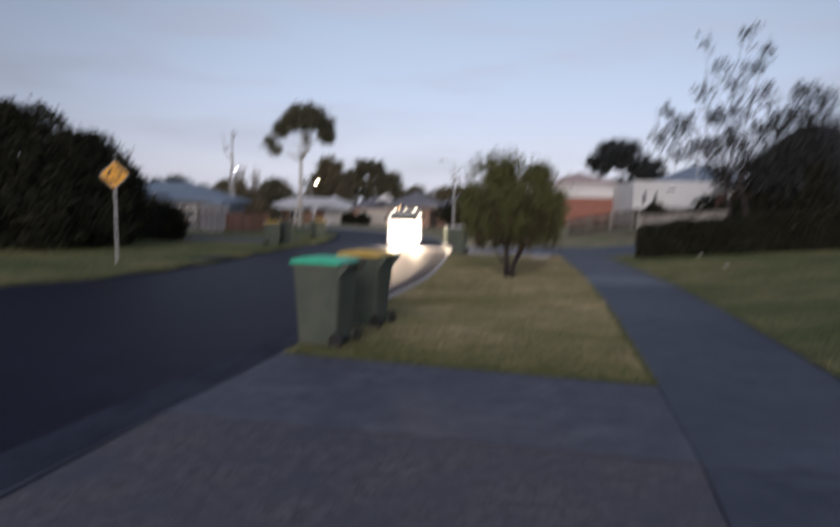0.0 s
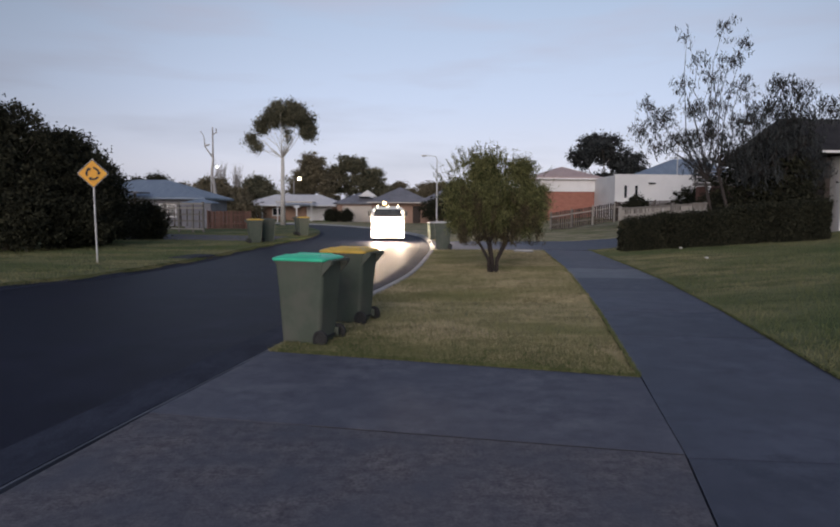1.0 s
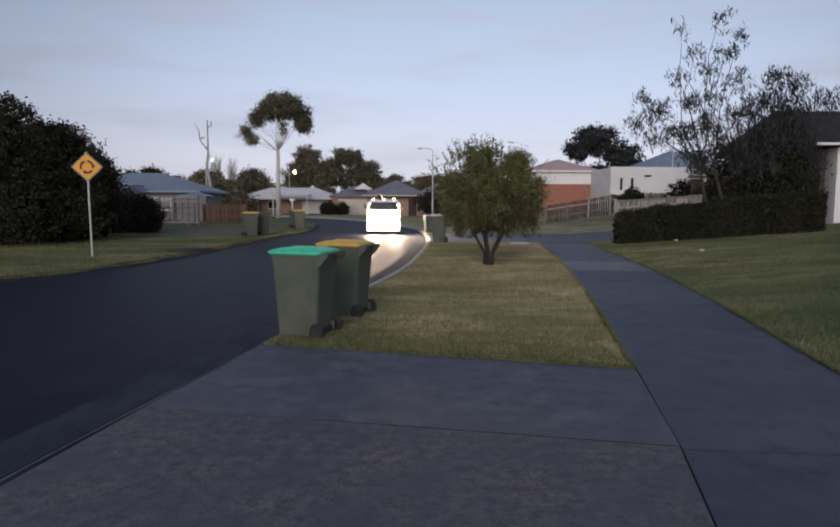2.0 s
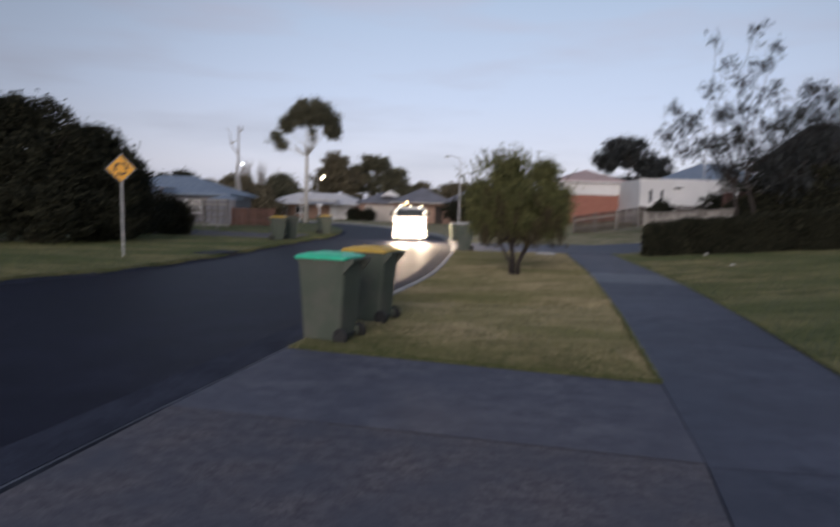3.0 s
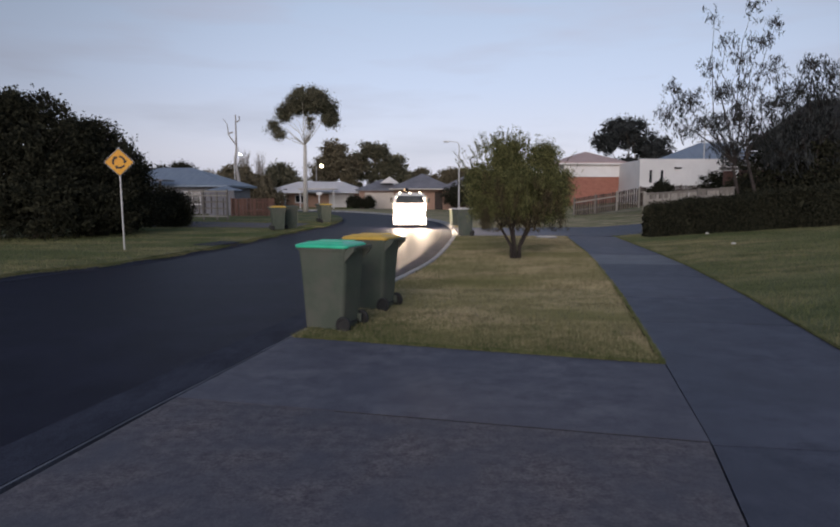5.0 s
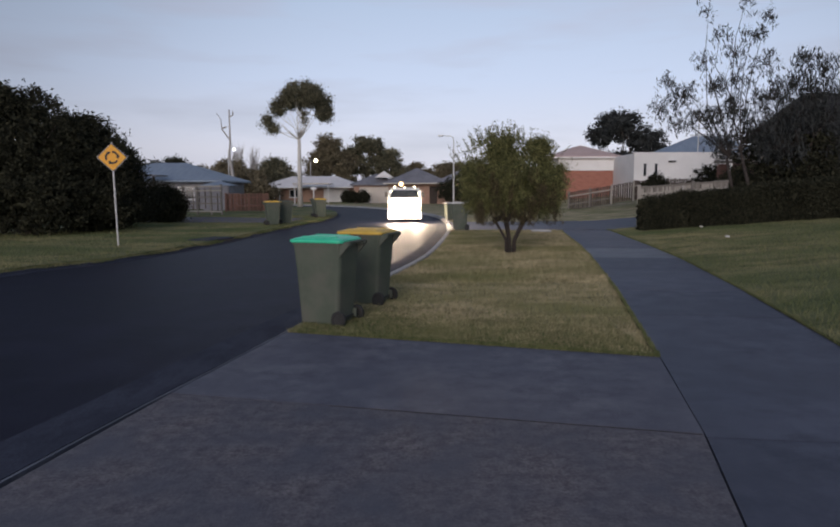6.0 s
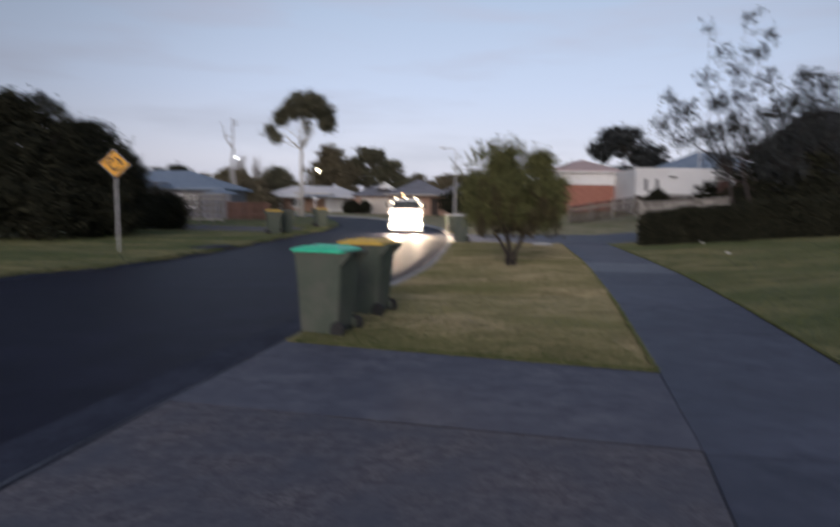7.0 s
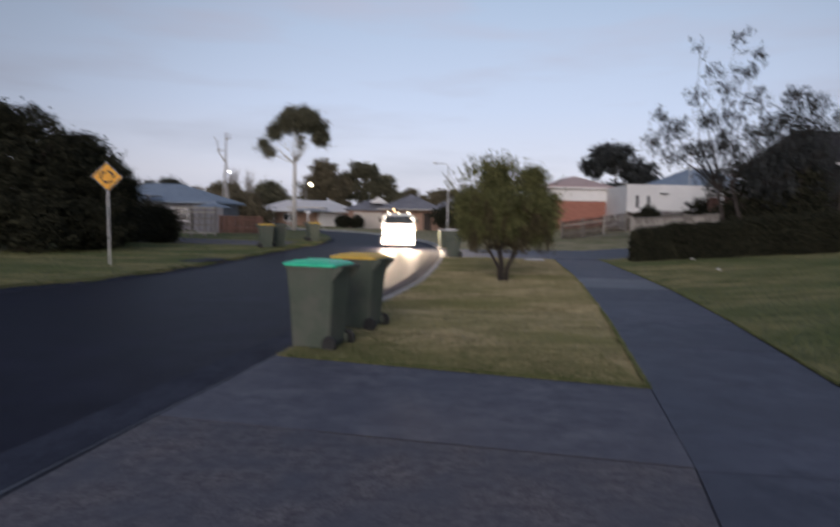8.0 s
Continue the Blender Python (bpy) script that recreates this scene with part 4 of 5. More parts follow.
SZ = pose(0, 0, 2.49)
panel = part("panel", diamond(0.405, 0.04, 0.004, -0.045), M_ALU, sign, "", SZ)
part("black_border", diamond(0.392, 0.036, 0.003, -0.0482), M_BLACK, panel)
part("yellow_face", diamond(0.368, 0.03, 0.003, -0.0514), M_SIGN_YELLOW, panel, "yellow reflective face")
for k in range(3):
    bm = bmesh.new()
    a0 = radians(120 * k + 12)
    n = 12
    ins, outs = [], []
    for i in range(n + 1):
        a = a0 + radians(74) * i / n
        ins.append(bm.verts.new((0.130 * math.cos(a), -0.0545, 0.130 * math.sin(a))))
        outs.append(bm.verts.new((0.182 * math.cos(a), -0.0545, 0.182 * math.sin(a))))
    for i in range(n):
        bm.faces.new((ins[i], outs[i], outs[i + 1], ins[i + 1]))
    a = a0
    tip = a0 - radians(28)
    bm.faces.new([bm.verts.new((r * math.cos(q), -0.0545, r * math.sin(q))) for r, q in ((0.095, a), (0.217, a), (0.156, tip))])
    ext = bmesh.ops.extrude_face_region(bm, geom=bm.faces[:])
    bmesh.ops.translate(bm, vec=(0, 0.002, 0), verts=[v for v in ext["geom"] if isinstance(v, bmesh.types.BMVert)])
    bmesh.ops.recalc_face_normals(bm, faces=bm.faces[:])
    part("arrow", bm, M_BLACK, panel, "black curved arrow")
for z in (2.31, 2.67):
    part("bracket", box((0.10, 0.05, 0.03), (0, -0.015, z), 0.004), M_STEEL, sign)

# ---- street lamps ----


def street_lamp(at, h, arm, turn, label, lens, lit):
    ob = thing("street_lamp", pose(*at, 0, 0, turn), label, "street lamp", "street lamps")
    part("pole", tube([(0, 0, -0.1), (0, 0, h * 0.5), (0, 0, h - 0.35)], [0.075, 0.06, 0.045], 9), M_STEEL, ob)
    part("arm", tube([(0, 0, h - 0.36), (-0.05, 0, h - 0.12), (-0.2, 0, h), (-arm, 0, h + 0.05)], [0.04, 0.035, 0.03, 0.03], 7), M_STEEL, ob)
    head = part("lamp_head", box((0.52, 0.2, 0.09), (-arm - 0.2, 0, h + 0.05), 0.03), M_STEEL, ob)
    if lit:
        bm = bmesh.new()
        bmesh.ops.create_uvsphere(bm, u_segments=12, v_segments=8, radius=lit)
        bmesh.ops.transform(bm, matrix=Matrix.Translation((-arm - 0.22, 0, h - 0.04)), verts=bm.verts[:])
        part("lamp_glass", bm, lens, head, "glowing lamp glass")
    else:
        part("lamp_glass", box((0.36, 0.15, 0.04), (-arm - 0.22, 0, h - 0.005), 0.012), M_GLASS, head)
    return ob


street_lamp((3.0, 56, 0.2), 5.9, 0.9, 0, "unlit galvanised street lamp behind the bins", M_GLASS, 0)
street_lamp((-16.2, 98, 0), 6.0, 0.6, 180, "lit warm street lamp behind the pale-roofed house", M_LAMP_STREET, 0.24)
street_lamp((-19.75, 68, 0), 5.85, 0.4, 180, "lit white street lamp beside the dead tree", M_LAMP_COOL, 0.12)

# a pale post with a plate near the gum
post = thing("sign_post", pose(-9.2, 57, 0), "white post with a small white plate near the gum tree", "sign post")
part("post", tube([(0, 0, -0.1), (0, 0, 1.75)], 0.06, 8), M_WHITE, post)
part("plate", box((0.5, 0.06, 0.22), (0, 0, 1.72), 0.015), M_WHITE, post)

# ---- the small truck with its lamps on ----
car = thing("truck", pose(CAR_AT[0], CAR_AT[1], -0.10) @ Matrix.Scale(0.88, 4), "small truck, flat front white for headlamp glare, roof lamps lit", "truck")


def side_profile(pts, half, round_off=0.05):
    bm = bmesh.new()
    a = [bm.verts.new((-half, y, z)) for y, z in pts]
    b = [bm.verts.new((half, y, z)) for y, z in pts]
    bm.faces.new(a)
    bm.faces.new(b[::-1])
    for i in range(len(a)):
        bm.faces.new((a[i], b[i], b[(i + 1) % len(a)], a[(i + 1) % len(a)]))
    bmesh.ops.recalc_face_normals(bm, faces=bm.faces[:])
    bmesh.ops.bevel(bm, geom=bm.edges[:], offset=round_off, segments=2, affect="EDGES")
    return bm


# the flat white front and deep bumper stand in for the headlamps' glare
part("cab", side_profile([(-1.55, 0.34), (-1.62, 0.60), (-1.60, 1.38), (-1.28, 1.92), (-1.05, 2.02), (0.10, 2.02), (0.15, 0.34)], 0.98, 0.13), M_GLARE_WHITE, car, "cab painted white for headlamp glare")
own = bmesh.new()
own.faces.new([own.verts.new(v) for v in ((-0.84, -1.605, 1.44), (0.84, -1.605, 1.44), (0.76, -1.345, 1.88), (-0.76, -1.345, 1.88))])
ext = bmesh.ops.extrude_face_region(own, geom=own.faces[:])
bmesh.ops.translate(own, vec=(0, 0.06, 0), verts=[v for v in ext["geom"] if isinstance(v, bmesh.types.BMVert)])
bmesh.ops.recalc_face_normals(own, faces=own.faces[:])
part("windscreen", own, M_GLASS, car, "dark windscreen")
for k in range(3):
    part("grille_bar", box((0.80, 0.03, 0.035), (0, -1.625, 0.98 + 0.08 * k), 0.008), M_STEEL, car)
part("bumper", box((2.0, 0.18, 0.46), (0, -1.64, 0.38), 0.05), M_GLARE_WHITE, car, "deep bumper painted white for headlamp glare")
part("chassis", box((0.9, 4.2, 0.22), (0, 1.4, 0.55), 0.02), M_BLACK, car)
part("tray", box((1.95, 3.2, 0.34), (0, 1.95, 0.90), 0.02), M_STEEL, car, "grey steel tray")
for side in (-1, 1):
    hl = part("headlamp", box((0.46, 0.08, 0.26), (side * 0.64, -1.63, 0.82), 0.03), M_BLACK, car)
    bm = bmesh.new()
    bmesh.ops.create_uvsphere(bm, u_segments=16, v_segments=10, radius=0.17, matrix=Matrix.Translation((side * 0.64, -1.66, 0.82)) @ Matrix.Diagonal((1.25, 0.35, 0.8, 1)))
    part("lens", bm, M_LAMP_HEAD, hl, "glaring headlamp lens")
    # added lower lamps that widen the glow of the headlamps
    fl = part("added_low_lamp", box((0.26, 0.06, 0.14), (side * 0.62, -1.74, 0.46), 0.02), M_BLACK, car)
    part("lens", box((0.22, 0.02, 0.10), (side * 0.62, -1.778, 0.46), 0.008), M_LAMP_HEAD, fl, "glowing lens added for glare")
    mir = part("mirror", box((0.18, 0.10, 0.30), (side * 1.08, -1.38, 1.62), 0.03), M_BLACK, car)
    part("mirror_arm", tube([(side * 0.95, -1.35, 1.75), (side * 1.04, -1.38, 1.74)], 0.015, 6), M_BLACK, car)
    part("marker_lamp", box((0.10, 0.07, 0.10), (side * 0.60, -1.16, 2.06), 0.03), M_LAMP_MARK, car, "lit roof lamp")
    for y in (-0.75, 2.4):
        w = part("wheel", wheel_bm(0.36, 0.22), M_RUBBER, car, "black tyre", pose(side * 0.80, y, 0.36))
        part("rim", disc_bm(0.22, 0.16), M_STEEL, w)
part("mirror_lamp", box((0.10, 0.06, 0.11), (0.86, -1.42, 1.72), 0.03), M_LAMP_MARK, car, "lit side lamp")
part("mirror_lamp", box((0.08, 0.06, 0.09), (-0.80, -1.38, 1.80), 0.03), M_LAMP_MARK, car, "lit side lamp")
part("marker_lamp", box((0.08, 0.05, 0.07), (0, -1.16, 2.05), 0.01), M_LAMP_MARK, car)
# the beacon turns: a lit half lens with a dark shield behind it
BEACON_AT = (-0.22, -0.6, 2.24)
lit, dark = bmesh.new(), bmesh.new()
for own, keep in ((lit, -1), (dark, 1)):
    bmesh.ops.create_uvsphere(own, u_segments=16, v_segments=8, radius=0.125 if keep < 0 else 0.122)
    bmesh.ops.bisect_plane(own, geom=own.verts[:] + own.edges[:] + own.faces[:], plane_co=(0, 0, 0), plane_no=(0, keep, 0), clear_inner=True)
    bmesh.ops.holes_fill(own, edges=[e for e in own.edges if e.is_boundary])
beacon = part("beacon", lit, M_LAMP_AMBER, car, "lit amber half of a turning beacon", pose(*BEACON_AT))
part("beacon_shield", dark, M_BLACK, beacon, "dark back of the beacon")
part("beacon_base", box((0.26, 0.26, 0.12), (-0.22, -0.6, 2.06), 0.03), M_BLACK, car)

# ---- houses ----


def hip_roof(x0, x1, y0, y1, eave, ridge, over=0.5, ridge_in=None, thick=0.16):
    """A hipped roof over a rectangle, with a soffit and fascia depth."""
    x0, x1, y0, y1 = x0 - over, x1 + over, y0 - over, y1 + over
    wx, wy = x1 - x0, y1 - y0
    k = ridge_in if ridge_in is not None else min(wx, wy) / 2
    bm = bmesh.new()
    if wx >= wy:
        r = [(x0 + k, (y0 + y1) / 2), (x1 - k, (y0 + y1) / 2)]
    else:
        r = [((x0 + x1) / 2, y0 + k), ((x0 + x1) / 2, y1 - k)]
    c = [(x0, y0), (x1, y0), (x1, y1), (x0, y1)]
    up = [bm.verts.new((*p, eave)) for p in c]
    lo = [bm.verts.new((*p, eave - thick)) for p in c]
    a, b = [bm.verts.new((*p, ridge)) for p in r]
    if wx >= wy:
        faces = [(up[0], up[1], b, a), (up[1], up[2], b), (up[2], up[3], a, b), (up[3], up[0], a)]
    else:
        faces = [(up[0], up[1], a), (up[1], up[2], b, a), (up[2], up[3], b), (up[3], up[0], a, b)]
    for f in faces:
        bm.faces.new(f)
    for i in range(4):
        j = (i + 1) % 4
        bm.faces.new((lo[i], lo[j], up[j], up[i]))
    bm.faces.new(lo[::-1])
    bmesh.ops.recalc_face_normals(bm, faces=bm.faces[:])
    return bm


def walls_bm(x0, x1, y0, y1, z0, z1, openings=(), t=0.2):
    """Four walls; openings (a, b, low, high) are cut through the front wall, at y0."""
    bm = bmesh.new()
    xs = sorted({x0, x1, *[v for o in openings for v in o[:2]]})
    zs = sorted({z0, z1, *[v for o in openings for v in o[2:]]})
    for a, b in zip(xs, xs[1:]):
        for c, d in zip(zs, zs[1:]):
            mx, mz = (a + b) / 2, (c + d) / 2
            if any(o[0] < mx < o[1] and o[2] < mz < o[3] for o in openings):
                continue
            box((b - a, t, d - c), (mx, y0 + t / 2, mz), 0, bm)
    box((x1 - x0, t, z1 - z0), ((x0 + x1) / 2, y1 - t / 2, (z0 + z1) / 2), 0, bm)
    for x in (x0 + t / 2, x1 - t / 2):
        box((t, y1 - y0 - 2 * t, z1 - z0), (x, (y0 + y1) / 2, (z0 + z1) / 2), 0, bm)
    return bm


def window(parent, x0, x1, z0, z1, y, frame_mat=None):
    fm = frame_mat or M_WHITE
    w, h, cx, cz = x1 - x0, z1 - z0, (x0 + x1) / 2, (z0 + z1) / 2
    bm = None
    for sx in (x0 + 0.04, x1 - 0.04, cx):
        bm = box((0.08 if sx != cx else 0.05, 0.08, h), (sx, y + 0.06, cz), 0, bm)
    for sz in (z0 + 0.04, z1 - 0.04):
        bm = box((w - 0.16, 0.08, 0.08), (cx, y + 0.06, sz), 0, bm)
    win = part("window", bm, fm, parent)
    part("pane", box((w - 0.16, 0.02, h - 0.16), (cx, y + 0.09, cz)), M_GLASS, win)
    part("sill", box((w + 0.1, 0.12, 0.06), (cx, y - 0.02, z0 - 0.03), 0.01), fm, win)


def garage_door(parent, x0, x1, z0, z1, y, mat):
    door = part("garage_door", box((x1 - x0, 0.05, z1 - z0), ((x0 + x1) / 2, y + 0.12, (z0 + z1) / 2)), mat, parent, "pale panelled garage door")
    n = 5
    for k in range(n):
        h = (z1 - z0) / n
        part("panel", box((x1 - x0 - 0.06, 0.03, h - 0.04), ((x0 + x1) / 2, y + 0.09, z0 + h * (k + 0.5)), 0.01), mat, door)


def gutter(parent, x0, x1, y, z, mat):
    part("gutter", box((x1 - x0, 0.12, 0.11), ((x0 + x1) / 2, y, z), 0.02), mat, parent)


# the pale-roofed house with its portico and double garage
h = thing("house", pose(0.7, 86, 0), "single-storey house with a pale roof, white garage door and columned porch", "house", "houses")
part("wall", walls_bm(-20.2, -9.4, 0, 9, -0.1, 1.95, [(-13.3, -9.93, -0.1, 1.75), (-17.8, -16.2, 0.6, 1.6)]), M_BRICK_PALE, h)
part("roof", hip_roof(-21.4, -8.6, -1.2, 9, 1.98, 3.45, 0.5, ridge_in=3.8), M_ROOF_WHITE, h, "pale sheet roof")
part("porch_roof", box((4.6, 3.4, 0.16), (-14.1, -3.3, 2.36), 0.03), M_CREAM, h, "flat cream porch canopy")
for x in (-16.2, -12.0):
    part("canopy_post", tube([(x, -4.7, -0.1), (x, -4.7, 2.29)], 0.07, 8), M_WHITE, h, "slim white canopy post")
for x in (-20.1, -19.5, -18.8):
    part("column", tube([(x, -1.4, -0.1), (x, -1.4, 1.84)], 0.12, 8), M_WHITE, h, "white porch column")
garage_door(h, -13.28, -9.95, -0.08, 1.73, 0, M_WHITE)
window(h, -17.8, -16.2, 0.6, 1.6, 0)
gutter(h, -21.9, -8.1, -1.73, 1.90, M_WHITE)

# the slate-roofed house behind the vehicle
h = thing("house", pose(0, 73, 0), "tan brick house with a dark hipped tile roof", "house", "houses")
part("wall", walls_bm(-3.4, 7.5, 0, 9, -0.2, 2.35, [(-2.6, -0.6, 0.5, 1.9), (1.2, 2.1, -0.2, 1.95), (4, 5.6, 0.6, 1.9)]), M_BRICK_PALE, h)
part("roof", hip_roof(-3.4, 3.0, -0.6, 9, 2.35, 4.1, 0.5), M_ROOF_SLATE, h, "dark tiled hip roof")
part("rear_roof", hip_roof(2.2, 7.5, 0.6, 8, 2.40, 3.9, 0.5), M_ROOF_SLATE, h)
window(h, -2.6, -0.6, 0.5, 1.9, 0)
window(h, 4, 5.6, 0.6, 1.9, 0)
part("door", box((0.88, 0.06, 2.1), (1.65, 0.12, 0.87), 0.01), M_TIMBER_DARK, h, "dark front door")
gutter(h, -3.9, 3.5, -1.13, 2.27, M_CREAM)

h = thing("house", pose(0, 83, 0), "house with a white gable and a pale garage door", "house", "houses")
part("wall", walls_bm(-8.3, -2.8, 0, 8, -0.2, 2.3, [(-7.6, -3.6, -0.2, 1.95)]), M_BRICK_PALE, h)
part("roof", hip_roof(-8.3, -2.8, 0, 8, 2.3, 3.7, 0.45), M_ROOF_SLATE, h, "dark tiled roof")
own = bmesh.new()
own.faces.new([own.verts.new(v) for v in ((-5.6, -0.2, 3.15), (-3.2, -0.2, 3.15), (-4.4, -0.2, 3.95))])
ext = bmesh.ops.extrude_face_region(own, geom=own.faces[:])
bmesh.ops.translate(own, vec=(0, 3.0, 0), verts=[v for v in ext["geom"] if isinstance(v, bmesh.types.BMVert)])
bmesh.ops.recalc_face_normals(own, faces=own.faces[:])
part("gable", own, M_WHITE, h, "white painted gable")
garage_door(h, -7.58, -3.62, -0.18, 1.93, 0, M_CREAM)

# the blue-roofed house across the road
h = thing("house", pose(-0.4, 54, 0), "house with a long blue-grey sheet roof behind shrubs", "house", "houses")
part("wall", walls_bm(-27, -16.2, 0, 8, -0.1, 2.35, [(-19.6, -18.2, 0.8, 1.9), (-22, -20.8, 0.8, 1.9)]), M_ROOF_SLATE, h)
part("roof", hip_roof(-27, -16.2, 0, 8, 2.40, 4.0, 0.55), M_ROOF_BLUE, h, "blue-grey sheet roof")
part("porch_roof", box((4.2, 2.4, 0.12), (-22.3, -1.5, 2.75), 0.02), M_ROOF_SLATE, h, "dark flat porch roof")
for x in (-24.2, -20.5):
    part("porch_post", box((0.14, 0.14, 2.7), (x, -2.5, 1.35), 0.01), M_TIMBER_DARK, h)
window(h, -19.6, -18.2, 0.8, 1.9, 0)
window(h, -22, -20.8, 0.8, 1.9, 0)
gutter(h, -27.5, -15.7, -0.58, 2.30, M_ROOF_BLUE)
shed = thing("shed", pose(-15.6, 51.0, 0), "small dark blue-grey garden shed beside the house", "shed")
part("wall", box((2.0, 2.0, 1.9), (0, 0, 0.95), 0.02), M_ROOF_SLATE, shed)
part("roof", hip_roof(-1.0, 1.0, -1.0, 1.0, 1.97, 2.3, 0.12, thick=0.06), M_ROOF_BLUE, shed)

# the red brick house with the terracotta roof, and the white garage beside it
h = thing("house", pose(0.6, 52, 0.7), "red brick house with a white band under a faded terracotta roof", "house", "houses")
part("wall", walls_bm(10.6, 15.3, 0, 9, -0.5, 2.35), M_BRICK, h, "red brick wall")
part("upper_wall", walls_bm(10.5, 16.5, -0.1, 9.1, 2.354, 3.32), M_WHITE, h, "white rendered band")
part("side_wall", box((1.15, 6, 2.85), (15.88, 3.6, 0.92)), M_WHITE, h)
part("roof", hip_roof(10.4, 15.2, 0, 9, 3.49, 4.5, 0.35), M_ROOF_PINK, h, "faded terracotta tile roof")
part("side_roof", box((2.6, 5.0, 0.16), (16.3, 2.6, 3.42), 0.03), M_ROOF_PINK, h)
gutter(h, 10.0, 15.6, -0.42, 3.36, M_WHITE)
h = thing("garage", pose(0, 47, 0.8), "white rendered garage with a flat parapet", "garage")
part("wall", walls_bm(15.5, 23.5, 0, 7, -0.5, 3.32, [(16.2, 16.4, 1.7, 2.6), (17.0, 17.2, 1.7, 2.6)]), M_WHITE, h, "white rendered wall")
part("roof", box((7.3, 6.4, 0.12), (19.5, 3.5, 3.1)), M_ROOF_BLUE, h)
part("capping", box((8.1, 0.26, 0.08), (19.5, 0.1, 3.362), 0.01), M_WHITE, h)
for a in (16.2, 17.0):
    part("pane", box((0.19, 0.03, 0.88), (a + 0.1, 0.05, 2.15)), M_GLASS, h)
part("wall_lamp", box((0.5, 0.18, 0.1), (18.2, -0.1, 2.75), 0.02), M_BLACK, h)
h = thing("house", pose(0, 56, 0.9), "house with a blue-grey hipped roof behind the white garage", "house", "houses")
part("wall", walls_bm(20.5, 31, 0, 9, -0.5, 3.0), M_BRICK_DARK, h)
part("roof", hip_roof(20.8, 32, 0, 9, 3.1, 5.5, 0.5), M_ROOF_BLUE, h, "blue-grey hipped roof")
h = thing("house", pose(2.8, 33, 0.9), "brown brick house with a dark tile roof behind a gum tree", "house", "houses")
part("wall", walls_bm(16.9, 34, 0, 8, -0.5, 2.55, [(18.0, 18.7, 0.7, 2.1), (21, 23, 0.7, 2.1)]), M_BRICK_DARK, h)
part("roof", hip_roof(16.9, 34, 0, 8, 2.75, 3.9, 0.6), M_ROOF_SLATE, h, "dark tiled roof")
window(h, 18.0, 18.7, 0.7, 2.1, 0)
window(h, 21, 23, 0.7, 2.1, 0)
gutter(h, 16.3, 34.6, -0.63, 2.62, M_CREAM)
# the white-walled house at the end of the hedge, its eave over a dark porch
h = thing("house", pose(0, 27.6, 0.8), "white rendered house with a dark roof over a deep porch", "house", "houses")
part("wall", walls_bm(18.98, 30, 0, 8, -0.6, 3.2), M_WHITE, h, "white rendered wall")
# a dark panel added for the shadow under the eave
part("porch_wall", box((0.25, 7.4, 3.7), (18.62, 4.1, 1.3), 0.01), M_TIMBER_DARK, h, "dark panel for the shade inside the porch")
part("roof", hip_roof(18.2, 30, 0, 8, 3.4, 5.3, 0.5, ridge_in=0.7), M_ROOF_DARK, h, "dark tiled roof")
gutter(h, 17.7, 30.5, -0.53, 3.3, M_WHITE)
# aerial on the roof
aer = thing("aerial", pose(20.3, 47.6, 3.75), "thin television aerial mast above the rooftops", "aerial")
part("mast", tube([(0, 0, 0), (0, 0, 3.2)], 0.04, 6), M_STEEL, aer)
for z, w in ((1.7, 0.6), (2.2, 0.45), (2.7, 0.25)):
    part("element", tube([(-w, 0, z), (w, 0, z)], 0.035, 5), M_STEEL, aer)

# a slatted pergola with a brick pier in front of the brown house
perg = thing("pergola", pose(15.4, 33.4, rise(15.4, 33.4)), "pale slatted pergola on a brick pier and timber posts", "pergola")
part("pier", box((0.4, 0.4, 2.3), (0.15, 0, 1.1), 0.01), M_BRICK_DARK, perg, "brown brick pier")
part("post", box((0.12, 0.12, 2.6), (2.0, 0, 1.25), 0.01), M_TIMBER_DARK, perg)
part("beam", box((2.6, 0.10, 0.16), (1.0, 0, 2.36), 0.01), M_TIMBER, perg)
for k in range(5):
    part("slat", box((2.5, 0.16, 0.035), (1.0, 0.05, 2.52 + 0.15 * k), 0.005, turn=Matrix.Rotation(radians(24), 3, "X")), M_TIMBER, perg)
for x in (-0.15, 2.15):
    part("upright", box((0.06, 0.06, 0.78), (x, 0.05, 2.80), 0.004), M_TIMBER, perg)

# ---- fences ----


def paling_fence(name, a, b, height, mat, label, gap=0.004, width=0.1, post_every=2.4, top_slope=0.0, rail_side=-1, rails=2, post_mat=None):
    """Palings on rails between posts, from a to b (x, y, ground height at each)."""
    A, B = Vector(a), Vector(b)
    run = B - A
    length = Vector((run.x, run.y)).length
    ang = math.degrees(math.atan2(run.y, run.x))
    ob = thing(name, pose(*A, 0, 0, ang), label, "fence", "fences")
    pale = mesh_of("paling", box((width, 0.018, height), (0, 0, height / 2)))
    n = int(length / (width + gap))
    for k in range(min(n, 160)):
        x = (k + 0.5) * length / n
        part("paling", pale, mat, ob, m=pose(x, 0, run.z * x / length + random.uniform(-0.03, 0.02), 0, random.uniform(-0.8, 0.8), 0))
    rail_z = [0.35, height - 0.28, height - 0.04][:rails]
    for z in rail_z:
        part("rail", box((length, 0.045, 0.075), (length / 2, rail_side * 0.034, z + run.z / 2), 0.005, turn=Matrix.Rotation(-math.atan2(run.z, length), 3, "Y")), post_mat or mat, ob)
    k = 0
    while k <= length + 0.1:
        part("post", box((0.11, 0.10, height + 0.1), (k, rail_side * 0.11, height / 2 + run.z * k / length), 0.008), post_mat or mat, ob)
        k += post_every
    return ob


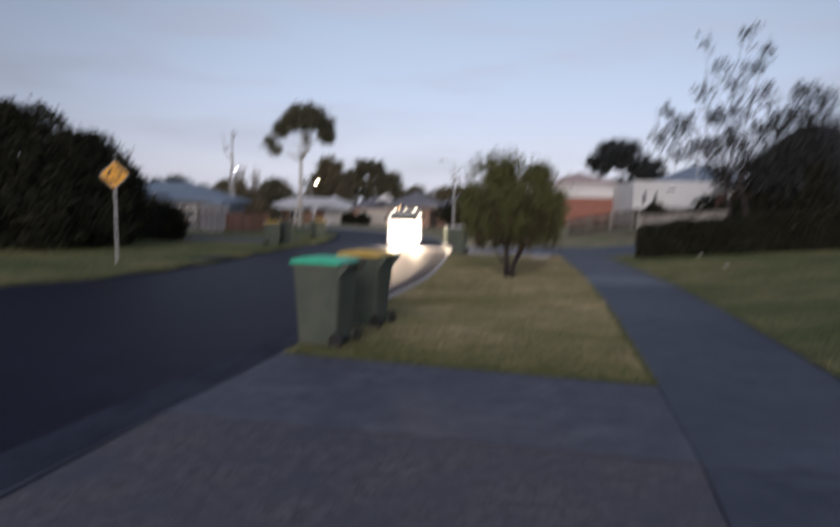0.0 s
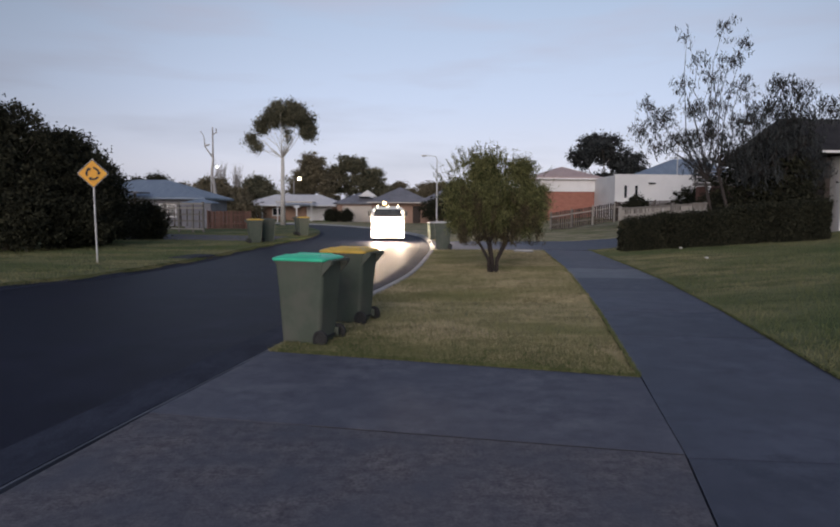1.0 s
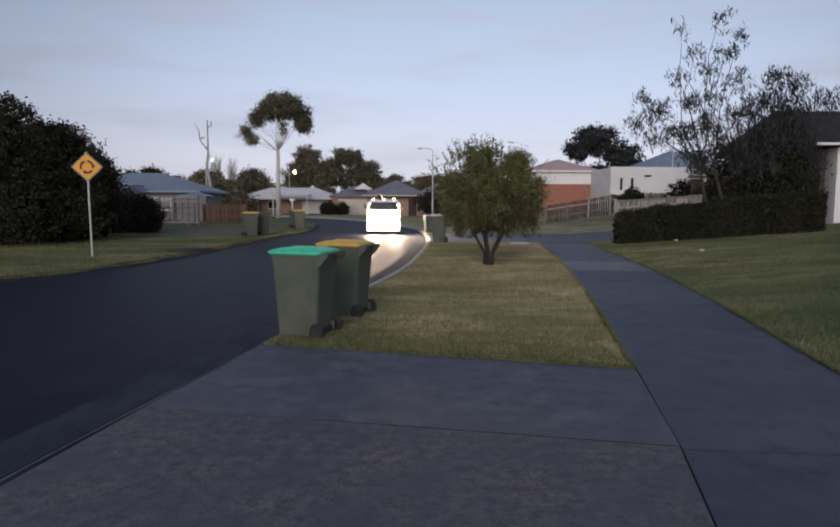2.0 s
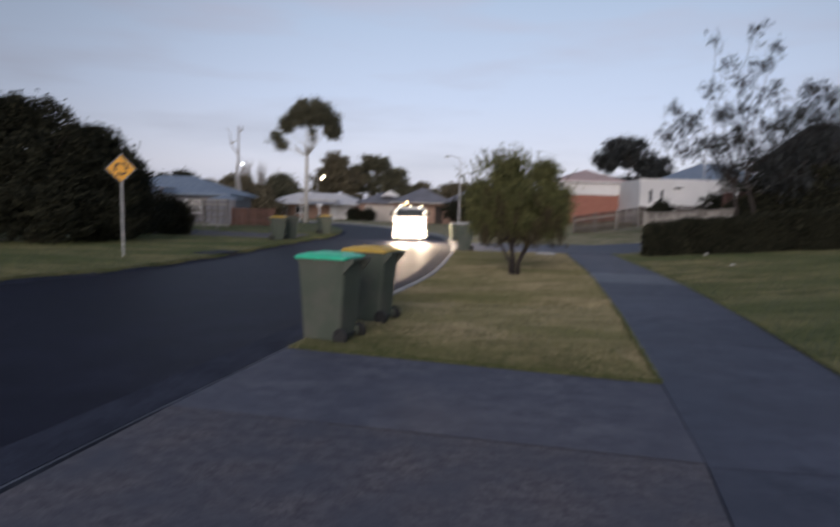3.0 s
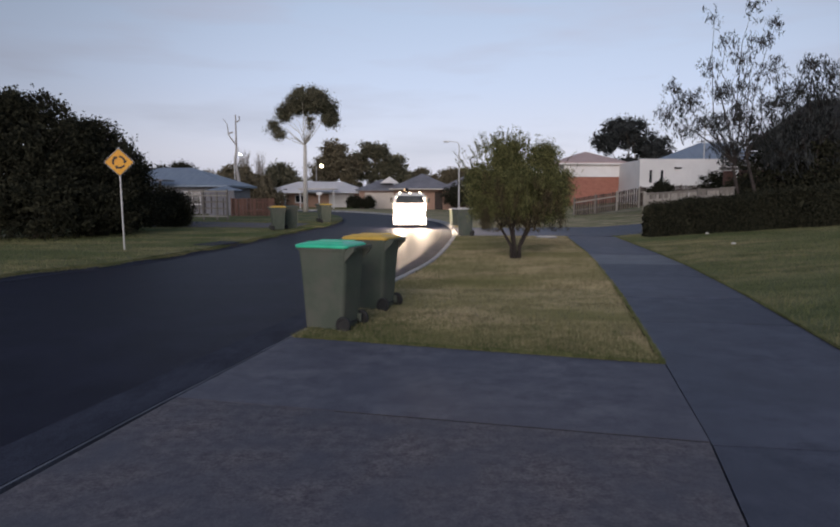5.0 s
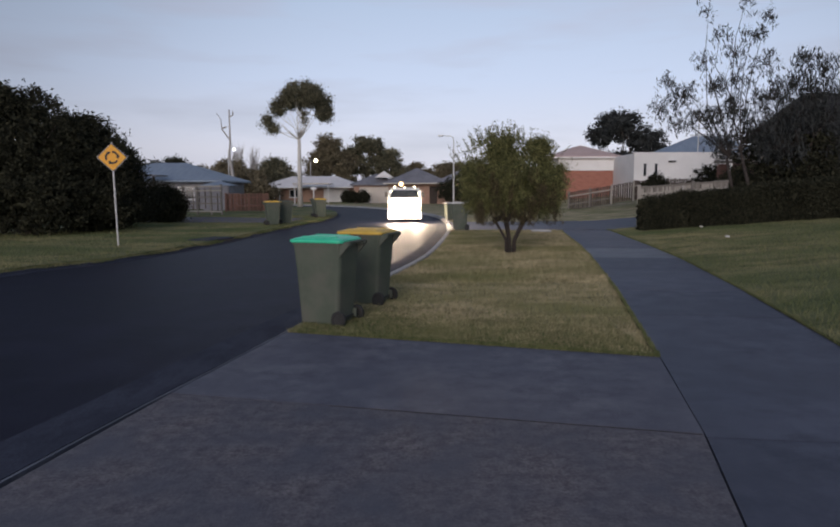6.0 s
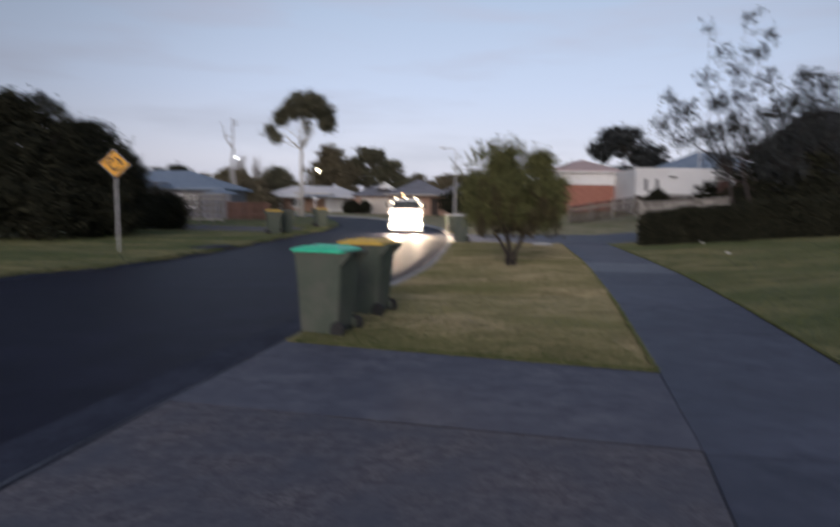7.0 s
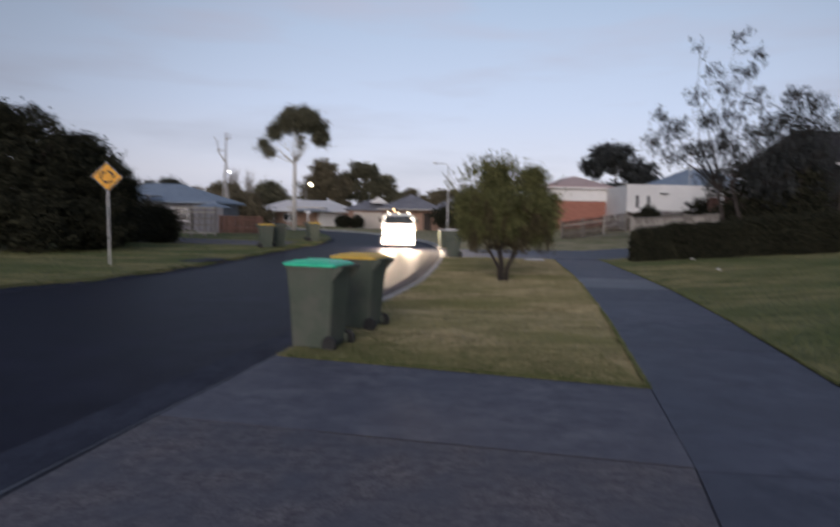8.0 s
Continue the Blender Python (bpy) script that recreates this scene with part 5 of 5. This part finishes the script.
paling_fence("fence", (8.27, 24.45, rise(8.35, 24.45)), (11.4, 23.95, rise(11.4, 23.9)), 1.58, M_TIMBER, "pale weathered paling fence with square posts", rails=3, post_every=1.9)
paling_fence("fence", (9.6, 41.5, 0.25), (13.6, 40.0, 0.95), 1.15, M_TIMBER_DARK, "weathered dark paling fence with paler posts before a brick house", gap=0.03, post_mat=M_TIMBER, post_every=1.3, rail_side=-1)
paling_fence("fence", (13.6, 41.0, 0.95), (22.0, 39.5, 1.3), 1.15, M_TIMBER_DARK, "dark paling fence below the white garage", gap=0.03)
paling_fence("fence", (-13.8, 46.5, 0.1), (-10.9, 47.2, 0.1), 1.25, M_TIMBER_RED, "reddish paling fence beside the pale-roofed house")
f = thing("fence", pose(-14.9, 41.2, 0.0, 0, 0, 4), "pale weathered open rail fence with uneven posts", "fence", "fences")
for x, z in ((0, 1.9), (0.85, 1.95), (1.7, 1.85), (2.35, 1.95)):
    part("post", box((0.12, 0.12, z), (x, 0, z / 2), 0.01), M_TIMBER, f)
for z in (0.25, 0.75, 1.15, 1.55, 1.82):
    part("rail", box((2.4, 0.05, 0.10), (1.18, -0.09, z), 0.008, turn=Matrix.Rotation(radians(random.uniform(-1.5, 1.5)), 3, "Y")), M_TIMBER, f)
for k in range(6):
    part("slat", box((0.07, 0.03, random.uniform(0.9, 1.5)), (0.2 + 0.38 * k, 0.07, random.uniform(0.75, 1.05)), 0.0), M_TIMBER_DARK, f)

# ---- the hedge and the weeping gum over the lawn ----


def hedge(a, b, h0, h1, depth, label, n):
    ob = thing("hedge", pose(0, 0, 0), label, "hedge")
    A, B = np.array(a), np.array(b)
    t = rng.random(n)
    base = A + (B - A) * t[:, None]
    z0 = np.array([rise(x, y) for x, y in base])
    hh = h0 + (h1 - h0) * t
    u = rng.random(n)
    top = rng.random(n) < 0.35
    z = np.where(top, hh * (0.93 + 0.08 * rng.normal(size=n)), hh * u)
    off = np.where(top, rng.random(n) - 0.5, -0.5 + 0.18 * np.abs(rng.normal(size=n))) * depth
    wob = 0.14 * np.sin(base[:, 0] * 2.1) + 0.1 * np.sin(base[:, 0] * 5.3 + 1)
    d = (B - A) / np.linalg.norm(B - A)
    nrm = np.array([-d[1], d[0]])
    p = np.column_stack([base + nrm * (off + wob * 0.6)[:, None], z0 + z + wob * 0.5 * u])
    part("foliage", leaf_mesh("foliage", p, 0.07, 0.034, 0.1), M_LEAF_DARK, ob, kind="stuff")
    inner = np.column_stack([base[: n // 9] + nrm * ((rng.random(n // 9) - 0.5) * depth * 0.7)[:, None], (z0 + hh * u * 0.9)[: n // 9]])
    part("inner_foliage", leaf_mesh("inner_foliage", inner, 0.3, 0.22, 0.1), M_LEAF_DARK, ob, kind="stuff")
    bm = bmesh.new()
    for k in range(14):
        q = A + (B - A) * (k + 0.5) / 14
        z = rise(*q)
        limbs(None, (q[0], q[1], z - 0.05), [(q[0] + random.uniform(-0.3, 0.3), q[1] + random.uniform(-0.2, 0.2), z + h0 * 0.8)], 0.03, 0.1, 5, bm)
    part("stem", bm, M_BARK, ob)
    return ob


hedge((8.16, 23.83), (15.1, 22.75), 1.10, 1.35, 1.1, "clipped near-black hedge in front of a paling fence", 64000)


def round_bush(at, r, h, label):
    return tree("bush", at, label, h, [((0, 0, h * 0.5), (r, r, h * 0.5), 4), ((0.1, -0.2, h * 0.3), (r, r, h * 0.3), 2)], 0.3, 0.05, 6000, (0.12, 0.06), 90, 0.25,
                M_BARK, M_LEAF_DARK, shell=0.7, ends=10, inner=300, group="bushes", category="bush")


round_bush((13.9, 38.5, 0.9), 0.75, 1.55, "rounded dark bush in front of a fence")
round_bush((16.75, 37.2, 0.8), 1.3, 2.2, "rounded dark bush below the white garage")
round_bush((-8.6, 80.0, 0.0), 1.0, 1.5, "dark bush beside a garage door")
round_bush((-6.9, 79.5, 0.0), 0.9, 1.6, "dark bush beside a garage door")
round_bush((3.4, 70.5, 0.3), 1.6, 2.6, "dark bush in front of a brick house")
round_bush((3.9, 62.0, 0.6), 1.5, 2.4, "dark bush in front of a brick house")


def weeping_gum(at):
    """Several slim stems, arching limbs and sprays of hanging narrow leaves."""
    ob = thing("weeping_gum", pose(*at), "grey-green weeping gum tree with sparse hanging leaves above the hedge", "tree")
    stems = [((0.4, 0), (0.1, 0.2, 2.6)), ((2.9, 0.0), (2.8, 0.1, 3.0)), ((3.4, 0), (3.5, 0, 3.2)), ((-0.2, 0.3), (-0.5, 0.1, 2.4))]
    for (x, y), f in stems:
        part("trunk", tube([(x, y, -0.2), (x * 0.9 + 0.05, y, 1.2), f], [0.09, 0.075, 0.05], 8), M_BARK if x > 2 else M_BARK_DARK, ob, smooth=True)
    # sprays: where limbs end, how wide and how full
    sprays = [((-1.5, 0, 8.2), 0.5, 4), ((-0.9, 0.2, 7.3), 0.5, 6), ((0.0, 0, 8.6), 0.45, 6), ((0.9, 0, 7.9), 0.5, 5), ((-1.6, 0.1, 6.3), 0.5, 7), ((-0.4, 0, 6.6), 0.65, 12), ((0.4, 0.2, 7.3), 0.6, 9),
              ((-2.9, 0, 5.4), 0.55, 8), ((-2.2, 0.2, 5.0), 0.7, 12), ((-3.2, 0.1, 4.5), 0.5, 6), ((-2.6, 0, 3.9), 0.6, 7), ((-1.2, 0, 5.3), 0.7, 16), ((-0.2, 0.2, 5.6), 0.7, 16), ((0.9, 0, 6.2), 0.7, 13),
              ((2.3, 0, 6.3), 0.7, 14), ((3.2, 0.2, 6.0), 0.7, 14), ((2.0, 0.1, 5.4), 0.8, 20), ((3.0, 0, 5.0), 0.9, 24), ((1.0, 0, 4.9), 0.9, 26), ((-0.4, 0, 4.4), 0.9, 24), ((-1.4, 0.2, 4.1), 0.7, 16),
              ((0.6, 0, 3.7), 0.9, 28), ((2.0, 0, 4.1), 0.9, 30), ((3.3, 0.1, 4.0), 0.9, 28), ((-0.8, 0, 3.2), 0.7, 16), ((1.6, 0, 2.9), 0.9, 22), ((3.6, 0, 3.0), 0.9, 22), ((4.4, 0, 5.4), 0.8, 18)]
    bm = bmesh.new()
    pts = []
    for (x, y, z), r, full in sprays:
        f = min(stems, key=lambda s: abs(s[1][0] - x))[1]
        start = (f[0] * 0.8, f[1], min(f[2], z - 0.6))
        limbs(None, start, [(x, y, z)], 0.026 if z > 5 else 0.024, 0.08, 5, bm)
        for _ in range(int(full * (2.2 if x < 1.2 or z > 6.5 else 3.4) * (1.6 if z < 5.2 else 1.0))):
            q = in_ellipsoid(1, (x, y, z), (r, r, r * 0.7), 0.2)[0]
            limbs(None, (x, y, z - 0.3), [tuple(q)], 0.008, 0.12, 3, bm)
            n = int(rng.integers(7, 13))
            drop = np.cumsum(np.abs(rng.normal(0.0, 0.05, (n,))))
            line = q + np.column_stack([rng.normal(0, 0.07, n), rng.normal(0, 0.07, n), -drop])
            pts.append(line)
    part("limb", bm, M_BARK_DARK, ob, "slim dark limbs", kind="stuff")
    part("foliage", leaf_mesh("foliage", np.concatenate(pts), 0.18, 0.031, 0.85), M_LEAF_GREY, ob, "hanging narrow leaves", kind="stuff")
    return ob


weeping_gum((12.6, 25.6, rise(12.6, 25.6)))
for x, y, r, hh in ((14.5, 27.2, 1.8, 3.9), (13.0, 26.4, 1.0, 1.8), (15.6, 25.6, 1.0, 3.2)):
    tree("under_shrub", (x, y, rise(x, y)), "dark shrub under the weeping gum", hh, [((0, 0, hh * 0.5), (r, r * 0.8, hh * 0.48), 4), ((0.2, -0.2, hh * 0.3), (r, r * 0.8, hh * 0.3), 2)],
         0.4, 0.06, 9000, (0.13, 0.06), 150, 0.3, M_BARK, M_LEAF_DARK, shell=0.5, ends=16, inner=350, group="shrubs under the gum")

# two pale stones on the lawn
for x, y in ((10.0, 22.9), (8.9, 18.6)):
    bm = bmesh.new()
    bmesh.ops.create_icosphere(bm, subdivisions=2, radius=0.052, matrix=Matrix.Diagonal((1.3, 1, 0.7, 1)))
    for v in bm.verts:
        v.co *= 1 + 0.25 * noise.noise(v.co * 14)
    st = part("stone", bm, M_STONE, None, "", pose(x, y, rise(x, y) + 0.028))
    tagged(st, "small pale stone lying on the lawn", "stone", "stones")

# a pale pit lid set in the grass by the far driveway
pit = thing("pit_lid", pose(4.55, 24.0, 0.03, 0, 0, -10), "pale concrete service pit lid set flush in grass", "pit lid")
part("surround", box((0.74, 0.44, 0.06), (0, 0, 0.0), 0.01), M_KERB, pit)
part("cover", box((0.62, 0.34, 0.03), (0, 0, 0.03), 0.006), M_STONE, pit, "pale cover")

# ---- grass blades ----


def blades(name, pts, length, width, label, mat=None):
    n = len(pts)
    a = rng.random(n) * 2 * math.pi
    s = np.column_stack([np.cos(a), np.sin(a), np.zeros(n)])
    ln = length * (0.5 + rng.random(n))
    tip = pts + rng.normal(0, 0.35, (n, 3)) * ln[:, None] * [1, 1, 0] + np.column_stack([np.zeros(n), np.zeros(n), ln])
    v = np.stack([pts - s * width, pts + s * width, tip], axis=1).reshape(-1, 3)
    return setting(name, np_mesh(name, v, np.arange(n * 3).reshape(-1, 3)), mat or M_BLADE, label, "grass", "stuff")


def scatter(n, y0, y1, xa, xb, zf, power=1.0, keep=None):
    y = y0 + (y1 - y0) * rng.random(n) ** power
    x = xa(y) + (xb(y) - xa(y)) * rng.random(n)
    if keep is not None:
        ok = keep(x, y)
        x, y = x[ok], y[ok]
    return np.column_stack([x, y, np.array([zf(p, q) for p, q in zip(x, y)])])


p = scatter(150000, 5.9, 25, kerb_x, lambda y: at_y(PATH_L, y), lambda x, y: -0.026 + 0.02 * noise.noise((x * 0.9, y * 0.9, 3)), 1.9,
            lambda x, y: y > 7.09 - 0.303 * (x + 1.43))
blades("verge_grass", p, 0.04, 0.0045, "short patchy grass of the nature strip", M_STRIP_BLADE)
p = scatter(60000, 4.5, 25.5, lambda y: at_y(PATH_R, y) + 0.01, lambda y: at_y(PATH_R, y) + 4 + 0.3 * y, lambda x, y: rise(x, y) - 0.004, 1.3)
blades("lawn_grass", p, 0.05, 0.006, "short grass of the sloping lawn")
p = scatter(40000, 12, 40, lambda y: left_edge(y) - 9, lambda y: left_edge(y) - 0.02, lambda x, y: 0.01, 1.3)
blades("far_verge_grass", p, 0.06, 0.008, "short grass of the verge across the road")
p = scatter(90000, 11, 25, kerb_x, lambda y: at_y(PATH_L, y), lambda x, y: -0.026 + 0.02 * noise.noise((x * 0.9, y * 0.9, 3)), 1.0)
blades("verge_grass_beyond", p, 0.06, 0.009, "short dry grass of the nature strip near the tree", M_STRIP_BLADE)
# ragged edge of the grass along the driveway and path
e1 = np.column_stack([np.linspace(-1.36, 2.27, 5000), np.zeros((5000, 2))])
e1[:, 1] = 7.08 - 0.303 * (e1[:, 0] + 1.43) + rng.normal(0.01, 0.015, 5000)
e2y = 5.95 + 19 * rng.random(7000)
e2 = np.column_stack([np.array([at_y(PATH_L, y) for y in e2y]) - np.abs(rng.normal(0, 0.02, 7000)), e2y, np.zeros(7000)])
e3y = 4.5 + 21 * rng.random(9000)
e3 = np.column_stack([np.array([at_y(PATH_R, y) for y in e3y]) + np.abs(rng.normal(0, 0.025, 9000)), e3y, np.zeros(9000)])
# overgrown edge of the verge across the road
e4y = 3 + 32 * rng.random(14000)
e4 = np.column_stack([left_edge(e4y) + 0.03 + np.abs(rng.normal(0, 0.05, 14000)) * (0.6 + 0.6 * np.sin(e4y * 2.3)), e4y, np.full(14000, -0.06)])
blades("verge_edge_grass", e4, 0.05, 0.006, "overgrown grass along the far edge of the road", M_BLADE)
blades("edge_grass", np.concatenate([e1, e2, e3]), 0.032, 0.004, "ragged grass along the edges of the paving", M_EDGE_BLADE)
gx = -1.46 + 3.72 * rng.random(26000)
gy = 7.10 - 0.303 * (gx + 1.43) + np.abs(rng.normal(0, 0.85, 26000))
ok = (gx > kerb_x(gy)) & (gx < at_y(PATH_L, gy) - 0.02)
gx, gy = gx[ok], gy[ok]
blades("front_green_grass", np.column_stack([gx, gy, np.full(len(gx), -0.022)]), 0.038, 0.0045, "greener grass along the front of the strip", M_EDGE_BLADE)


def motions():
    """The truck's beacon turns once in 0.42 s and faces the camera at 6.03 s."""
    walk(beacon, [(k / 10, pose(*BEACON_AT, 0, 0, 360 * (k / 10 - 6.03) / 0.42)) for k in range(81)])


motions()
